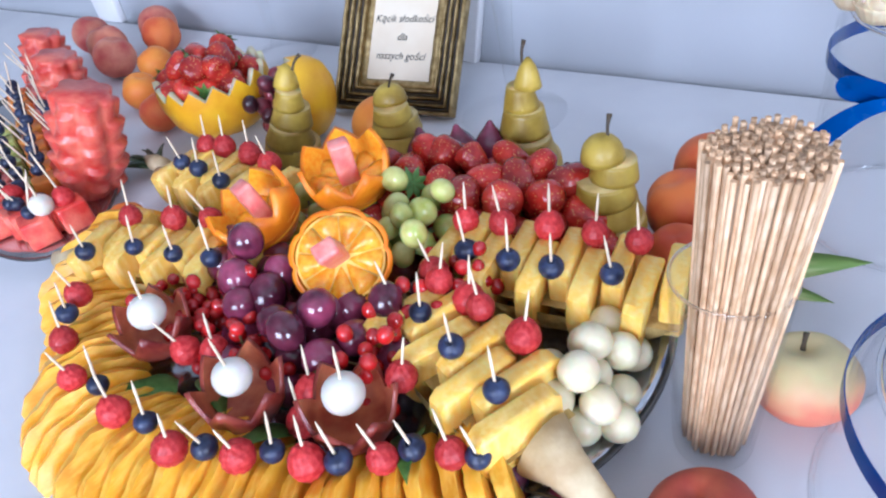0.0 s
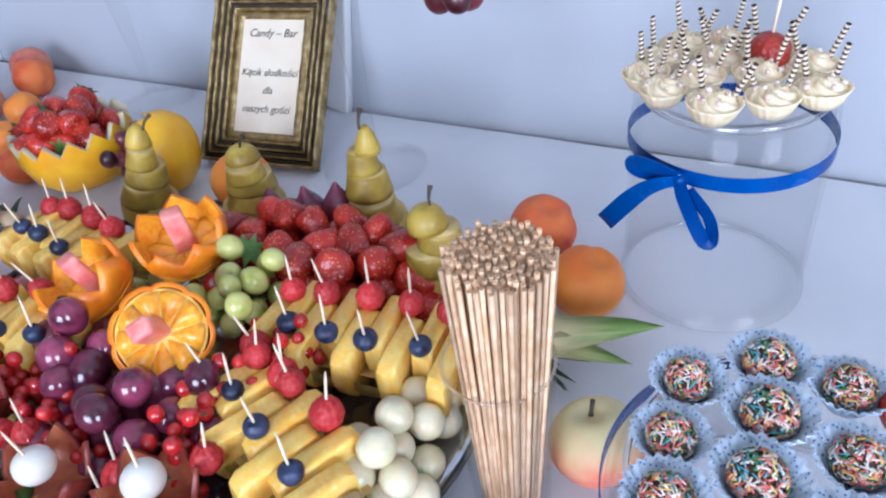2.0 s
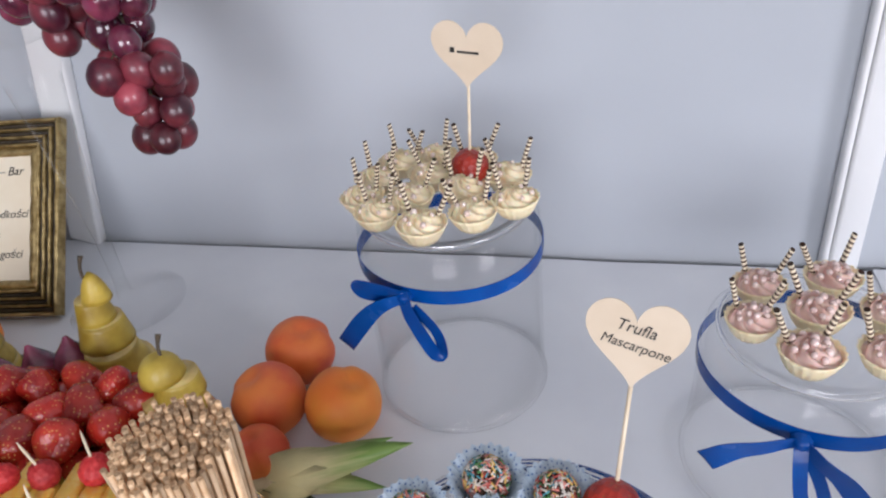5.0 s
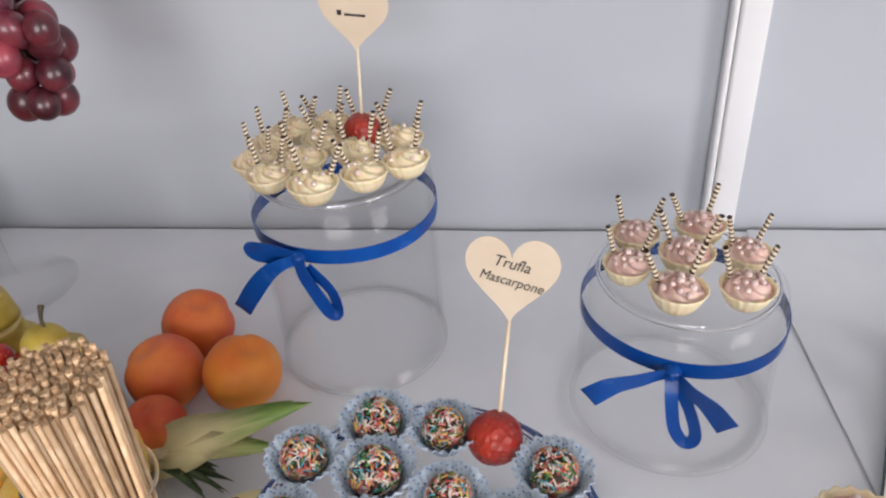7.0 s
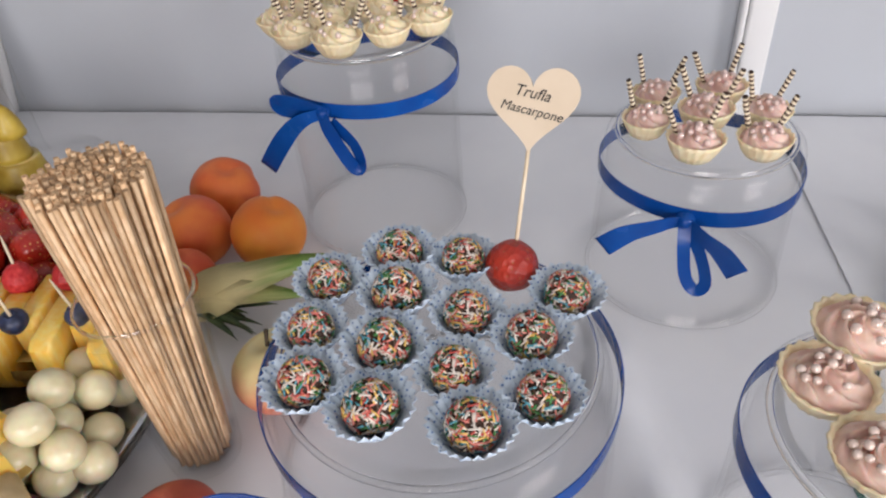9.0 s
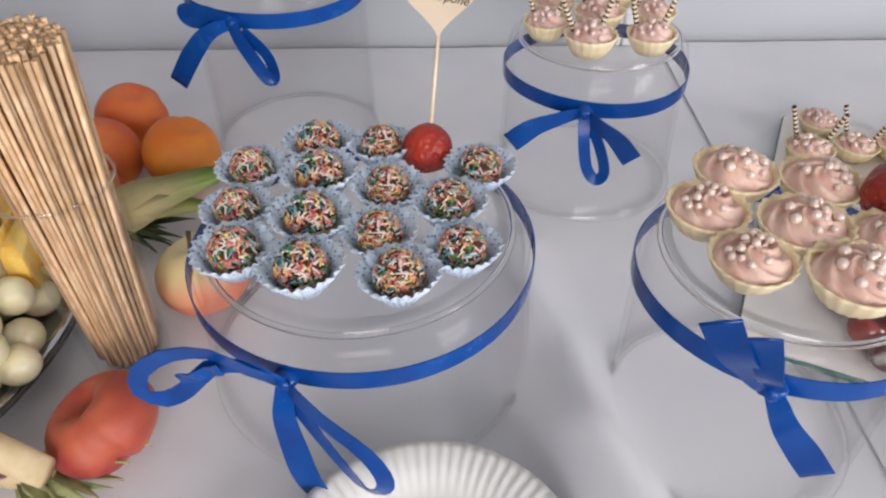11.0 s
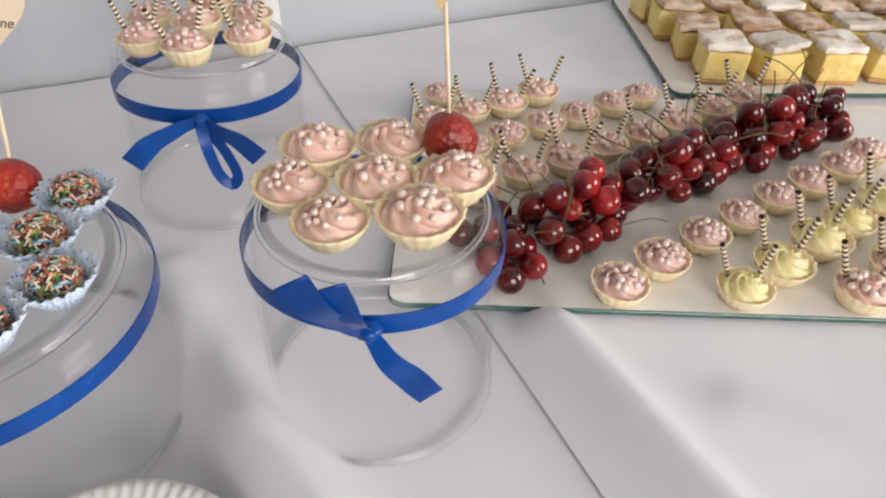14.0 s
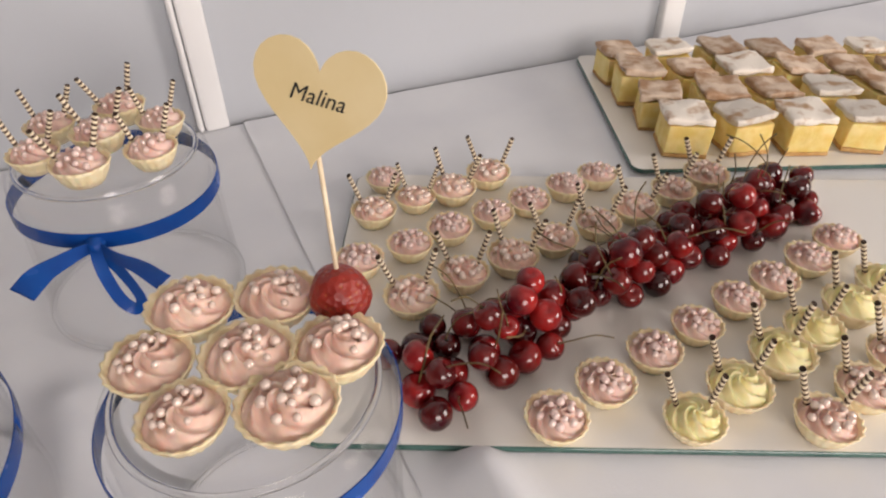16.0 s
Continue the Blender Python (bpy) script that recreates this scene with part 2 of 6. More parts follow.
M = {
    "wall": material("wall_paint", (0.43, 0.455, 0.49), (0.47, 0.495, 0.53), 0.75, 3, 0.15, 220, 0.0004),
    # for the walls out of view: darker than the buffet wall, to cut bounce light
    "side_wall": material("low_bounce_wall_tone", (0.27, 0.275, 0.28), (0.33, 0.335, 0.34), 0.8, 3, 0.15, 220, 0.0004),
    # ceiling and floor tones kept low so that less light bounces back
    "ceiling": material("ceiling_paint", (0.50, 0.50, 0.49), (0.56, 0.56, 0.55), 0.8, 4, 0.1, 150, 0.0004),
    "floor": material("floor_boards", (0.14, 0.09, 0.055), (0.22, 0.15, 0.095), 0.4, 6, 0.2, 60, 0.0006),
    "trim": material("white_trim", (0.78, 0.78, 0.78), (0.82, 0.82, 0.82), 0.45, 12, 0.08, 120, 0.0003),
    "cloth": material("white_tablecloth", (0.70, 0.715, 0.75), (0.76, 0.775, 0.80), 0.8, 9, 0.35, 900, 0.0003),
    "glass": clear("clear_glass", (0.999, 0.999, 0.999), edge=0.24),
    "vase_glass": clear("vase_glass", (0.985, 0.99, 0.99), edge=0.75),
    "tray_glass": material("cream_backed_glass", (0.76, 0.742, 0.70), (0.81, 0.785, 0.74), 0.07, 5, spec=0.5),
    "glass_rim": solid_glass("glass_rim", (1.0, 1.0, 1.0)),
    "tray_edge": material("green_glass_edge", (0.03, 0.09, 0.08), (0.06, 0.14, 0.12), 0.12, 60),
    "ribbon": material("blue_satin", (0.0, 0.044, 0.235), (0.0, 0.068, 0.32), 0.25, 40, 0.35, 70, 0.0014, spec=0.28, rough_vary=0.08),
    "straw_light": material("wafer_cream", (0.74, 0.62, 0.44), (0.82, 0.72, 0.54), 0.6, 300, 0.2),
    "straw_dark": material("wafer_cocoa", (0.055, 0.028, 0.018), (0.10, 0.052, 0.032), 0.6, 300, 0.2),
    "shell": material("wafer_shell", (0.82, 0.66, 0.40), (0.87, 0.75, 0.51), 0.65, 180, 0.3, 900, 0.0003, vary=0.08, sss=0.1),
    "cream_pink": material("pink_cream", (0.72, 0.45, 0.37), (0.81, 0.59, 0.49), 0.42, 130, 0.2, 500, 0.0004, vary=0.05, sss=0.2),
    "cream_rose": material("rose_cream", (0.68, 0.43, 0.37), (0.78, 0.56, 0.48), 0.42, 130, 0.2, 500, 0.0004, vary=0.07, sss=0.2),
    "cream_white": material("white_cream", (0.77, 0.62, 0.38), (0.84, 0.72, 0.50), 0.42, 130, 0.2, 500, 0.0004, vary=0.05, sss=0.2),
    "cream_yellow": material("yellow_cream", (0.77, 0.68, 0.33), (0.84, 0.76, 0.44), 0.38, 130, 0.2, 500, 0.0004, vary=0.04, sss=0.2),
    "pearl": material("sugar_pearl", (0.74, 0.56, 0.48), (0.84, 0.70, 0.62), 0.22, 300, coat=0.6, metal=0.15),
    "pearl_pink": material("pink_sugar_pearl", (0.74, 0.52, 0.48), (0.82, 0.66, 0.60), 0.22, 300, coat=0.6, metal=0.1),
    "strawberry": pitted("strawberry_skin", (0.28, 0.008, 0.007), (0.54, 0.036, 0.018), (0.66, 0.30, 0.09), 0.26, 330, 0.0007, 0.38, 0.3),
    "hulled_berry": pitted("hulled_strawberry_skin", (0.24, 0.012, 0.008), (0.40, 0.030, 0.014), (0.36, 0.085, 0.028), 0.42, 300, 0.0014, 0.2, 0.08),
    "leaf": material("calyx_green", (0.06, 0.15, 0.02), (0.10, 0.22, 0.04), 0.55, 200, 0.3, vary=0.2),
    "raspberry": material("raspberry_flesh", (0.38, 0.012, 0.016), (0.56, 0.050, 0.048), 0.5, 320, 0.3, 700, 0.0005, sss=0.15, vary=0.2, coat=0.05, spec=0.35),
    "blueberry": material("blueberry_skin", (0.006, 0.009, 0.028), (0.030, 0.046, 0.105), 0.42, 160, 0.1, vary=0.4),
    "toothpick": material("toothpick_wood", (0.74, 0.60, 0.42), (0.82, 0.70, 0.52), 0.6, 120, 0.2),
    "skewer": material("bamboo", (0.58, 0.36, 0.19), (0.78, 0.56, 0.35), 0.55, 90, 0.3, 400, 0.0003, vary=0.40),
    "skewer_end": material("bamboo_end", (0.36, 0.19, 0.09), (0.66, 0.44, 0.25), 0.75, 900, 0.3, vary=0.5),
    "pineapple": fibrous("pineapple_flesh", (0.70, 0.29, 0.005), (0.87, 0.455, 0.026), (0.93, 0.62, 0.12), (0.30, 1.0, 1.0)),
    "pineapple_pale": fibrous("pale_pineapple_flesh", (0.88, 0.48, 0.045), (0.94, 0.62, 0.13), (0.96, 0.75, 0.29), (1.0, 1.0, 0.4)),
    "rind": material("pineapple_rind", (0.36, 0.24, 0.06), (0.62, 0.46, 0.17), 0.65, 90, 0.9, 150, 0.003),
    "pine_leaf": tipped_leaf("pineapple_leaf", (0.74, 0.66, 0.35), (0.20, 0.33, 0.07)),
    "pine_green": material("green_pineapple_leaf", (0.13, 0.20, 0.045), (0.55, 0.55, 0.28), 0.5, 30, 0.4, 200, 0.0008, contrast=(0.38, 0.60)),
    "pine_dark": material("dark_pineapple_leaf", (0.022, 0.045, 0.020), (0.10, 0.15, 0.06), 0.5, 60, 0.4, 200, 0.0008),
    "pine_stem": material("pineapple_stem", (0.46, 0.33, 0.17), (0.66, 0.54, 0.33), 0.6, 50, 0.5, 180, 0.0012),
    "orange_peel": material("orange_peel", (0.88, 0.20, 0.001), (0.94, 0.30, 0.004), 0.38, 60, 0.5, 700, 0.0006, coat=0.25),
    "orange_pith": material("orange_pith", (0.92, 0.50, 0.06), (0.94, 0.60, 0.14), 0.6, 120, 0.3),
    "orange_flesh": material("orange_flesh", (0.94, 0.33, 0.005), (0.97, 0.48, 0.028), 0.25, 260, 0.5, 500, 0.0010, sss=0.35, coat=0.4),
    "watermelon": material("watermelon_flesh", (0.66, 0.045, 0.035), (0.84, 0.20, 0.13), 0.30, 60, 0.6, 350, 0.0012, sss=0.35, vary=0.12, coat=0.3),
    "watermelon_pink": material("pink_watermelon_flesh", (0.76, 0.16, 0.14), (0.86, 0.34, 0.28), 0.32, 90, 0.5, 350, 0.0010, sss=0.35, coat=0.3),
    "grape_purple": material("purple_grape", (0.050, 0.007, 0.020), (0.23, 0.040, 0.085), 0.16, 55, sss=0.2, vary=0.5, coat=0.5),
    "grape_red": material("red_grape", (0.050, 0.008, 0.018), (0.25, 0.040, 0.055), 0.34, 45, vary=0.55, coat=0.2),
    "grape_green": material("green_grape", (0.34, 0.37, 0.07), (0.56, 0.57, 0.20), 0.22, 70, sss=0.4, vary=0.15, coat=0.4),
    "currant": material("red_currant", (0.38, 0.008, 0.010), (0.55, 0.02, 0.018), 0.15, 90, sss=0.3, vary=0.2, coat=0.6),
    "melon": material("melon_ball", (0.60, 0.54, 0.33), (0.77, 0.71, 0.50), 0.34, 45, 0.4, 200, 0.0011, sss=0.4, vary=0.12, coat=0.3),
    "mozzarella": material("white_melon_ball", (0.66, 0.63, 0.54), (0.75, 0.73, 0.66), 0.4, 60, 0.4, 200, 0.0009, sss=0.3),
    "plum": material("plum_skin", (0.14, 0.014, 0.014), (0.30, 0.060, 0.035), 0.35, 55, 0.2, vary=0.15, coat=0.2),
    "plum_flesh": material("plum_flesh", (0.32, 0.055, 0.028), (0.56, 0.19, 0.085), 0.35, 60, 0.3, sss=0.3),
    "pear": material("pear_skin", (0.29, 0.185, 0.016), (0.55, 0.40, 0.06), 0.48, 34, 0.4, 300, 0.0008, vary=0.15, coat=0.12, contrast=(0.34, 0.62)),
    "pear_cut": material("pear_flesh", (0.46, 0.33, 0.10), (0.62, 0.47, 0.19), 0.45, 90, 0.3, sss=0.25),
    "dark_stem": material("fruit_stem", (0.035, 0.025, 0.015), (0.08, 0.055, 0.03), 0.7, 150, 0.4),
    "green_stem": material("green_stem", (0.07, 0.045, 0.015), (0.17, 0.12, 0.04), 0.6, 150, 0.3),
    "peach": material("peach_skin", (0.60, 0.080, 0.025), (0.72, 0.19, 0.038), 0.6, 26, 0.15, 900, 0.0002, sheen=0.08, vary=0.08, sss=0.15, contrast=(0.38, 0.62)),
    "peach_dark": material("dark_peach_skin", (0.30, 0.024, 0.020), (0.56, 0.13, 0.055), 0.55, 26, 0.15, 900, 0.0002, sheen=0.08, vary=0.1, sss=0.15),
    "peach_red": material("red_peach_skin", (0.46, 0.07, 0.06), (0.66, 0.26, 0.16), 0.6, 30, 0.15, 900, 0.0002, sheen=0.08, vary=0.1, sss=0.15),
    "peach_pale": blushed("pale_apple_skin", (0.71, 0.60, 0.30), (0.70, 0.21, 0.12)),
    "apricot": material("apricot_skin", (0.74, 0.17, 0.018), (0.80, 0.29, 0.035), 0.55, 26, 0.12, 900, 0.0002, sheen=0.06, vary=0.06, sss=0.15),
    "melon_rind": material("yellow_melon_rind", (0.74, 0.34, 0.002), (0.86, 0.49, 0.008), 0.42, 30, 0.3, 120, 0.001, coat=0.08),
    "cherry": material("cherry_skin", (0.042, 0.002, 0.005), (0.22, 0.010, 0.009), 0.13, 45, vary=0.8, coat=0.2),
    "truffle": material("cocoa_ball", (0.035, 0.016, 0.009), (0.07, 0.034, 0.02), 0.7, 200, 0.4),
    "sprinkle": islands("sugar_sprinkles", [(0.76, 0.66, 0.56), (0.58, 0.09, 0.07), (0.75, 0.47, 0.12), (0.09, 0.33, 0.40), (0.72, 0.66, 0.59), (0.72, 0.23, 0.18), (0.05, 0.22, 0.06), (0.10, 0.05, 0.03)]),
    "card": material("beige_card", (0.76, 0.61, 0.33), (0.80, 0.66, 0.39), 0.7, 40, 0.1, 600, 0.0001),
    "card_pale": material("pale_beige_card", (0.70, 0.57, 0.42), (0.75, 0.62, 0.47), 0.7, 40, 0.1, 600, 0.0001),
    "ink": material("black_ink", (0.02, 0.02, 0.02), None, 0.6),
    "paper": material("cream_paper", (0.74, 0.64, 0.48), (0.78, 0.70, 0.55), 0.7, 30, 0.1, 500, 0.0001),
    "gold": material("antique_gold", (0.24, 0.165, 0.060), (0.52, 0.39, 0.18), 0.38, 90, 0.6, 260, 0.0010, metal=0.75),
    "dark_wood": material("dark_frame_groove", (0.022, 0.016, 0.010), (0.05, 0.035, 0.02), 0.5, 120, 0.4),
    "custard": material("custard_cake", (0.76, 0.55, 0.16), (0.86, 0.69, 0.31), 0.7, 70, 0.6, 380, 0.0010, sss=0.2, vary=0.08),
    "crust": material("cake_crust", (0.46, 0.24, 0.08), (0.60, 0.36, 0.14), 0.75, 120, 0.6, 420, 0.0012, vary=0.08),
    "sugar": material("powdered_top", (0.46, 0.29, 0.17), (0.79, 0.73, 0.65), 0.85, 55, 0.8, 330, 0.0016, vary=0.18, contrast=(0.33, 0.48)),
    "sugar_thin": material("browned_top", (0.40, 0.23, 0.13), (0.70, 0.56, 0.44), 0.85, 60, 0.8, 330, 0.0016, vary=0.2, contrast=(0.36, 0.60)),
    "plate": material("white_paper_plate", (0.66, 0.66, 0.63), (0.71, 0.71, 0.68), 0.6, 20, 0.1, 500, 0.0002),
    "platter": material("mirror_platter", (0.45, 0.46, 0.48), (0.5, 0.51, 0.53), 0.12, 15, metal=0.9),
    "platter_rim": material("dark_platter_rim", (0.04, 0.04, 0.04), (0.08, 0.08, 0.08), 0.3, 60),
}


def dotted_paper():
    """Pale blue baking paper with small dark blue dots."""
    m = material("dotted_baking_paper", (0.56, 0.68, 0.80), (0.64, 0.74, 0.84), 0.5, 60, sss=0.0)
    t = m.node_tree
    p = t.nodes["Principled BSDF"]
    co = t.nodes.new("ShaderNodeTexCoord")
    v = t.nodes.new("ShaderNodeTexVoronoi")
    v.inputs["Scale"].default_value = 430
    v.inputs["Randomness"].default_value = 0.35
    t.links.new(co.outputs["Object"], v.inputs["Vector"])
    r = t.nodes.new("ShaderNodeValToRGB")
    r.color_ramp.elements[0].position, r.color_ramp.elements[1].position = 0.24, 0.30
    r.color_ramp.elements[0].color, r.color_ramp.elements[1].color = (1, 1, 1, 1), (0, 0, 0, 1)
    t.links.new(v.outputs["Distance"], r.inputs["Fac"])
    mix = t.nodes.new("ShaderNodeMix")
    mix.data_type = "RGBA"
    old = p.inputs["Base Color"].links[0].from_socket
    t.links.new(r.outputs["Color"], mix.inputs["Factor"])
    t.links.new(old, mix.inputs["A"])
    mix.inputs["B"].default_value = (0.12, 0.25, 0.52, 1)
    t.links.new(mix.outputs["Result"], p.inputs["Base Color"])
    return m


M["paper_cup"] = dotted_paper()


# ---- mesh helpers ----
def mesh_of(name, bm, mats, smooth=True):
    bmesh.ops.recalc_face_normals(bm, faces=bm.faces)
    me = bpy.data.meshes.new(name)
    for f in bm.faces:
        f.smooth = smooth
    bm.to_mesh(me)
    bm.free()
    for m in mats if isinstance(mats, (list, tuple)) else [mats]:
        me.materials.append(M[m])
    return me


def part(name, data, mats, parent, label="", m=None, smooth=True):
    me = data if isinstance(data, bpy.types.Mesh) else mesh_of(name, data, mats, smooth)
    ob = new(name, me)
    ob.parent = parent
    if m is not None:
        ob.matrix_basis = m
    return tagged(ob, label)


def thing(name, m, label, category, group="", data=None, mats=None, kind="", smooth=True):
    me = None
    if data is not None:
        me = data if isinstance(data, bpy.types.Mesh) else mesh_of(name, data, mats, smooth)
    ob = new(name, me)
    ob.matrix_basis = m
    return tagged(ob, label, category, group, kind)


def lathe(profile, seg=32, wave=None, close=False):
    """Turns (radius, height) round the z axis; wave(angle, index) gives (radius factor, height shift)."""
    bm = bmesh.new()
    rings = []
    for i, (r, z) in enumerate(profile):
        ring = []
        if r < 1e-6:
            ring = [bm.verts.new((0, 0, z))]
        else:
            for k in range(seg):
                a = math.tau * k / seg
                f, dz = wave(a, i) if wave else (1, 0)
                ring.append(bm.verts.new((r * f * math.cos(a), r * f * math.sin(a), z + dz)))
        rings.append(ring)
    pairs = list(zip(rings, rings[1:])) + ([(rings[-1], rings[0])] if close else [])
    for a, b in pairs:
        for k in range(seg):
            j = (k + 1) % seg
            q = [a[k % len(a)], a[j % len(a)], b[j % len(b)], b[k % len(b)]]
            u = []
            for v in q:
                if v not in u:
                    u.append(v)
            if len(u) > 2:
                bm.faces.new(u)
    return bm


def ball(r, seg=20, rings=12, squash=1.0, lump=0.0, lump_scale=60.0, seed=0.0):
    prof = [(r * math.sin(math.pi * i / rings), -r * squash * math.cos(math.pi * i / rings)) for i in range(rings + 1)]
    prof[0], prof[-1] = (0, prof[0][1]), (0, prof[-1][1])
    bm = lathe(prof, seg)
    if lump:
        for v in bm.verts:
            v.co *= 1 + lump * noise.noise(v.co * lump_scale + Vector((seed, seed * 2, 0)))
    return bm


def tube(points, radii, seg=8, flat=1.0):
    """A tapered rod through the points."""
    bm = bmesh.new()
    pts = [Vector(p) for p in points]
    if not isinstance(radii, (list, tuple)):
        radii = [radii] * len(pts)
    rings = []
    side = None
    for i, p in enumerate(pts):
        d = (pts[min(i + 1, len(pts) - 1)] - pts[max(i - 1, 0)]).normalized()
        if side is None:
            side = d.orthogonal().normalized()
        side = (side - d * side.dot(d)).normalized()
        other = d.cross(side)
        rings.append([bm.verts.new(p + radii[i] * (math.cos(math.tau * k / seg) * side + flat * math.sin(math.tau * k / seg) * other)) for k in range(seg)])
    for a, b in zip(rings, rings[1:]):
        for k in range(seg):
            bm.faces.new((a[k], a[(k + 1) % seg], b[(k + 1) % seg], b[k]))
    bm.faces.new(rings[0][::-1])
    bm.faces.new(rings[-1])
    return bm


def box(sx, sy, sz, bevel=0.0, z0=0.0, seg=2):
    bm = bmesh.new()
    bmesh.ops.create_cube(bm, size=1)
    for v in bm.verts:
        v.co = Vector((v.co.x * sx, v.co.y * sy, (v.co.z + 0.5) * sz + z0))
    if bevel:
        bmesh.ops.bevel(bm, geom=bm.edges[:], offset=bevel, segments=seg, affect="EDGES", profile=0.6)
    return bm


def strip(points, sides, width, thick=0.0006):
    """A ribbon along the points, its width along sides, with a little thickness."""
    bm = bmesh.new()
    pts = [Vector(p) for p in points]
    ss = [Vector(s).normalized() for s in sides]
    rows = []
    for i, p in enumerate(pts):
        d = (pts[min(i + 1, len(pts) - 1)] - pts[max(i - 1, 0)])
        d = d.normalized() if d.length > 1e-9 else Vector((1, 0, 0))
        s = (ss[i] - d * ss[i].dot(d)).normalized()
        n = d.cross(s) * thick / 2
        w = width[i] / 2 if isinstance(width, (list, tuple)) else width / 2
        rows.append([bm.verts.new(p + s * w * a + n * b) for a, b in ((-1, 1), (0, 1.6), (1, 1), (1, -1), (0, -0.4), (-1, -1))])
    for a, b in zip(rows, rows[1:]):
        for k in range(6):
            bm.faces.new((a[k], a[(k + 1) % 6], b[(k + 1) % 6], b[k]))
    bm.faces.new(rows[0][::-1])
    bm.faces.new(rows[-1])
    for a, b in zip(rows, rows[1:]):
        for k in (0, 2, 3, 5):
            bm.edges.get((a[k], b[k])).smooth = False
    return bm


def curve_points(keys, n=24):
    """A smooth line through the keys."""
    ks = [Vector(k) for k in keys]
    ks = [ks[0] * 2 - ks[1]] + ks + [ks[-1] * 2 - ks[-2]]
    out = []
    for i in range(1, len(ks) - 2):
        a, b, c, d = ks[i - 1:i + 3]
        m = max(2, n // (len(ks) - 3))
        for k in range(m):
            t = k / m
            out.append(0.5 * ((2 * b) + (c - a) * t + (2 * a - 5 * b + 4 * c - d) * t * t + (3 * b - a - 3 * c + d) * t ** 3))
    return out + [ks[-2]]


def joined(pieces):
    """One bmesh out of several (bmesh, pose)."""
    bm = bmesh.new()
    for b, m in pieces:
        me = bpy.data.meshes.new("piece")
        b.to_mesh(me)
        b.free()
        me.transform(m)
        bm.from_mesh(me)
        bpy.data.meshes.remove(me)
    return bm


def scaled(m, s):
    return m @ Matrix.Scale(s, 4)


def words(name, text, size, parent, m, shear=0.25, mat="ink"):
    c = bpy.data.curves.new(name, "FONT")
    c.body, c.size, c.align_x, c.align_y, c.shear, c.extrude = text, size, "CENTER", "CENTER", shear, 0.0001
    ob = bpy.data.objects.new(name, c)
    scene.collection.objects.link(ob)
    bpy.context.view_layer.update()
    me = bpy.data.meshes.new_from_object(ob.evaluated_get(bpy.context.evaluated_depsgraph_get()))
    bpy.data.objects.remove(ob)
    me.materials.clear()
    me.materials.append(M[mat])
    return part(name, me, None, parent, "black script lettering", m)


rnd = random.Random(7)
TABLE = 0.75
WALL = 0.794


# ---- the room ----
def slab(name, x0, x1, y0, y1, z0, z1, mat, label, category="", parent=None, bevel=0.0):
    bm = box(x1 - x0, y1 - y0, z1 - z0, bevel)
    m = pose((x0 + x1) / 2, (y0 + y1) / 2, z0)
    if parent:
        return part(name, bm, mat, parent, label, m, smooth=False)
    return thing(name, m, label, category, "", bm, mat, "structure", smooth=False)


# floor and ceiling close the room out of view; their tones limit the fill
slab("floor", -2.5, 3.0, -2.5, 0.91, -0.1, 0, "floor", "brown wooden floor under the tables", "floor")
slab("ceiling", -2.5, 3.0, -2.5, 0.91, 2.7, 2.8, "ceiling", "unseen ceiling, mid grey to cut bounce light", "ceiling")
slab("wall_north", -2.5, 3.0, WALL, 0.91, 0, 2.7, "wall", "pale grey painted wall behind the buffet", "wall")
# west, south and east walls are unseen additions, toned dark to deepen the shade
slab("wall_west", -2.6, -2.5, -2.5, 0.91, 0, 2.7, "side_wall", "unseen side wall, dark grey to cut bounce light", "wall")


def wall_with_windows(name, along, fixed, start, end, windows):
    """An unseen wall along x or y, dark to weaken fill, with openings from 0.9 to 2.2 m, each with its frame."""
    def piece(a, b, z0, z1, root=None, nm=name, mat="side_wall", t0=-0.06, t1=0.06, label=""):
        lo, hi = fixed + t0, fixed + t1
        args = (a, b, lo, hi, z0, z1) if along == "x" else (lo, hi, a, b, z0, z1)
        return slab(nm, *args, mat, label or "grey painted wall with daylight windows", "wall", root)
    root = thing(name, Matrix(), "grey painted wall with daylight windows", "wall", kind="structure")
    edge = start
    for a, b in windows:
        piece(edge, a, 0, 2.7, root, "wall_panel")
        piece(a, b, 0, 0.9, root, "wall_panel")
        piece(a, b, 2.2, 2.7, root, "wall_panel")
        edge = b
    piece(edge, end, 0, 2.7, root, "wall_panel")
    for i, (a, b) in enumerate(windows):
        w = thing("window_%d" % (i + 1 if along == "x" else 2), Matrix(), "white framed daylight window", "window", kind="structure")
        for p, q, z0, z1 in ((a, a + 0.05, 0.9, 2.2), (b - 0.05, b, 0.9, 2.2), (a + 0.05, b - 0.05, 0.9, 0.95), (a + 0.05, b - 0.05, 2.15, 2.2)):
            piece(p, q, z0, z1, w, "window_frame", "trim", -0.03, 0.03, "white window frame")


wall_with_windows("wall_south", "x", -2.44, -2.5, 3.0, [(-0.45, 1.25)])
wall_with_windows("wall_east", "y", 2.94, -2.5, 0.91, [(-1.95, -0.65)])

# Upright white battens on the wall
BATTENS = ((0.477, 0.006, -1.2), (0.493, 0.024, -1.2), (1.064, 0.032, 0), (-0.318, 0.040, 13), (-1.09, 0.07, 0))
for x, w, lean in BATTENS:
    bm = box(w, 0.014, 1.95, 0.003)
    thing("trim", pose(x, WALL - 0.007, TABLE, 0, lean, 0), "white upright wall batten", "trim", "wall battens", bm, "trim", "structure")


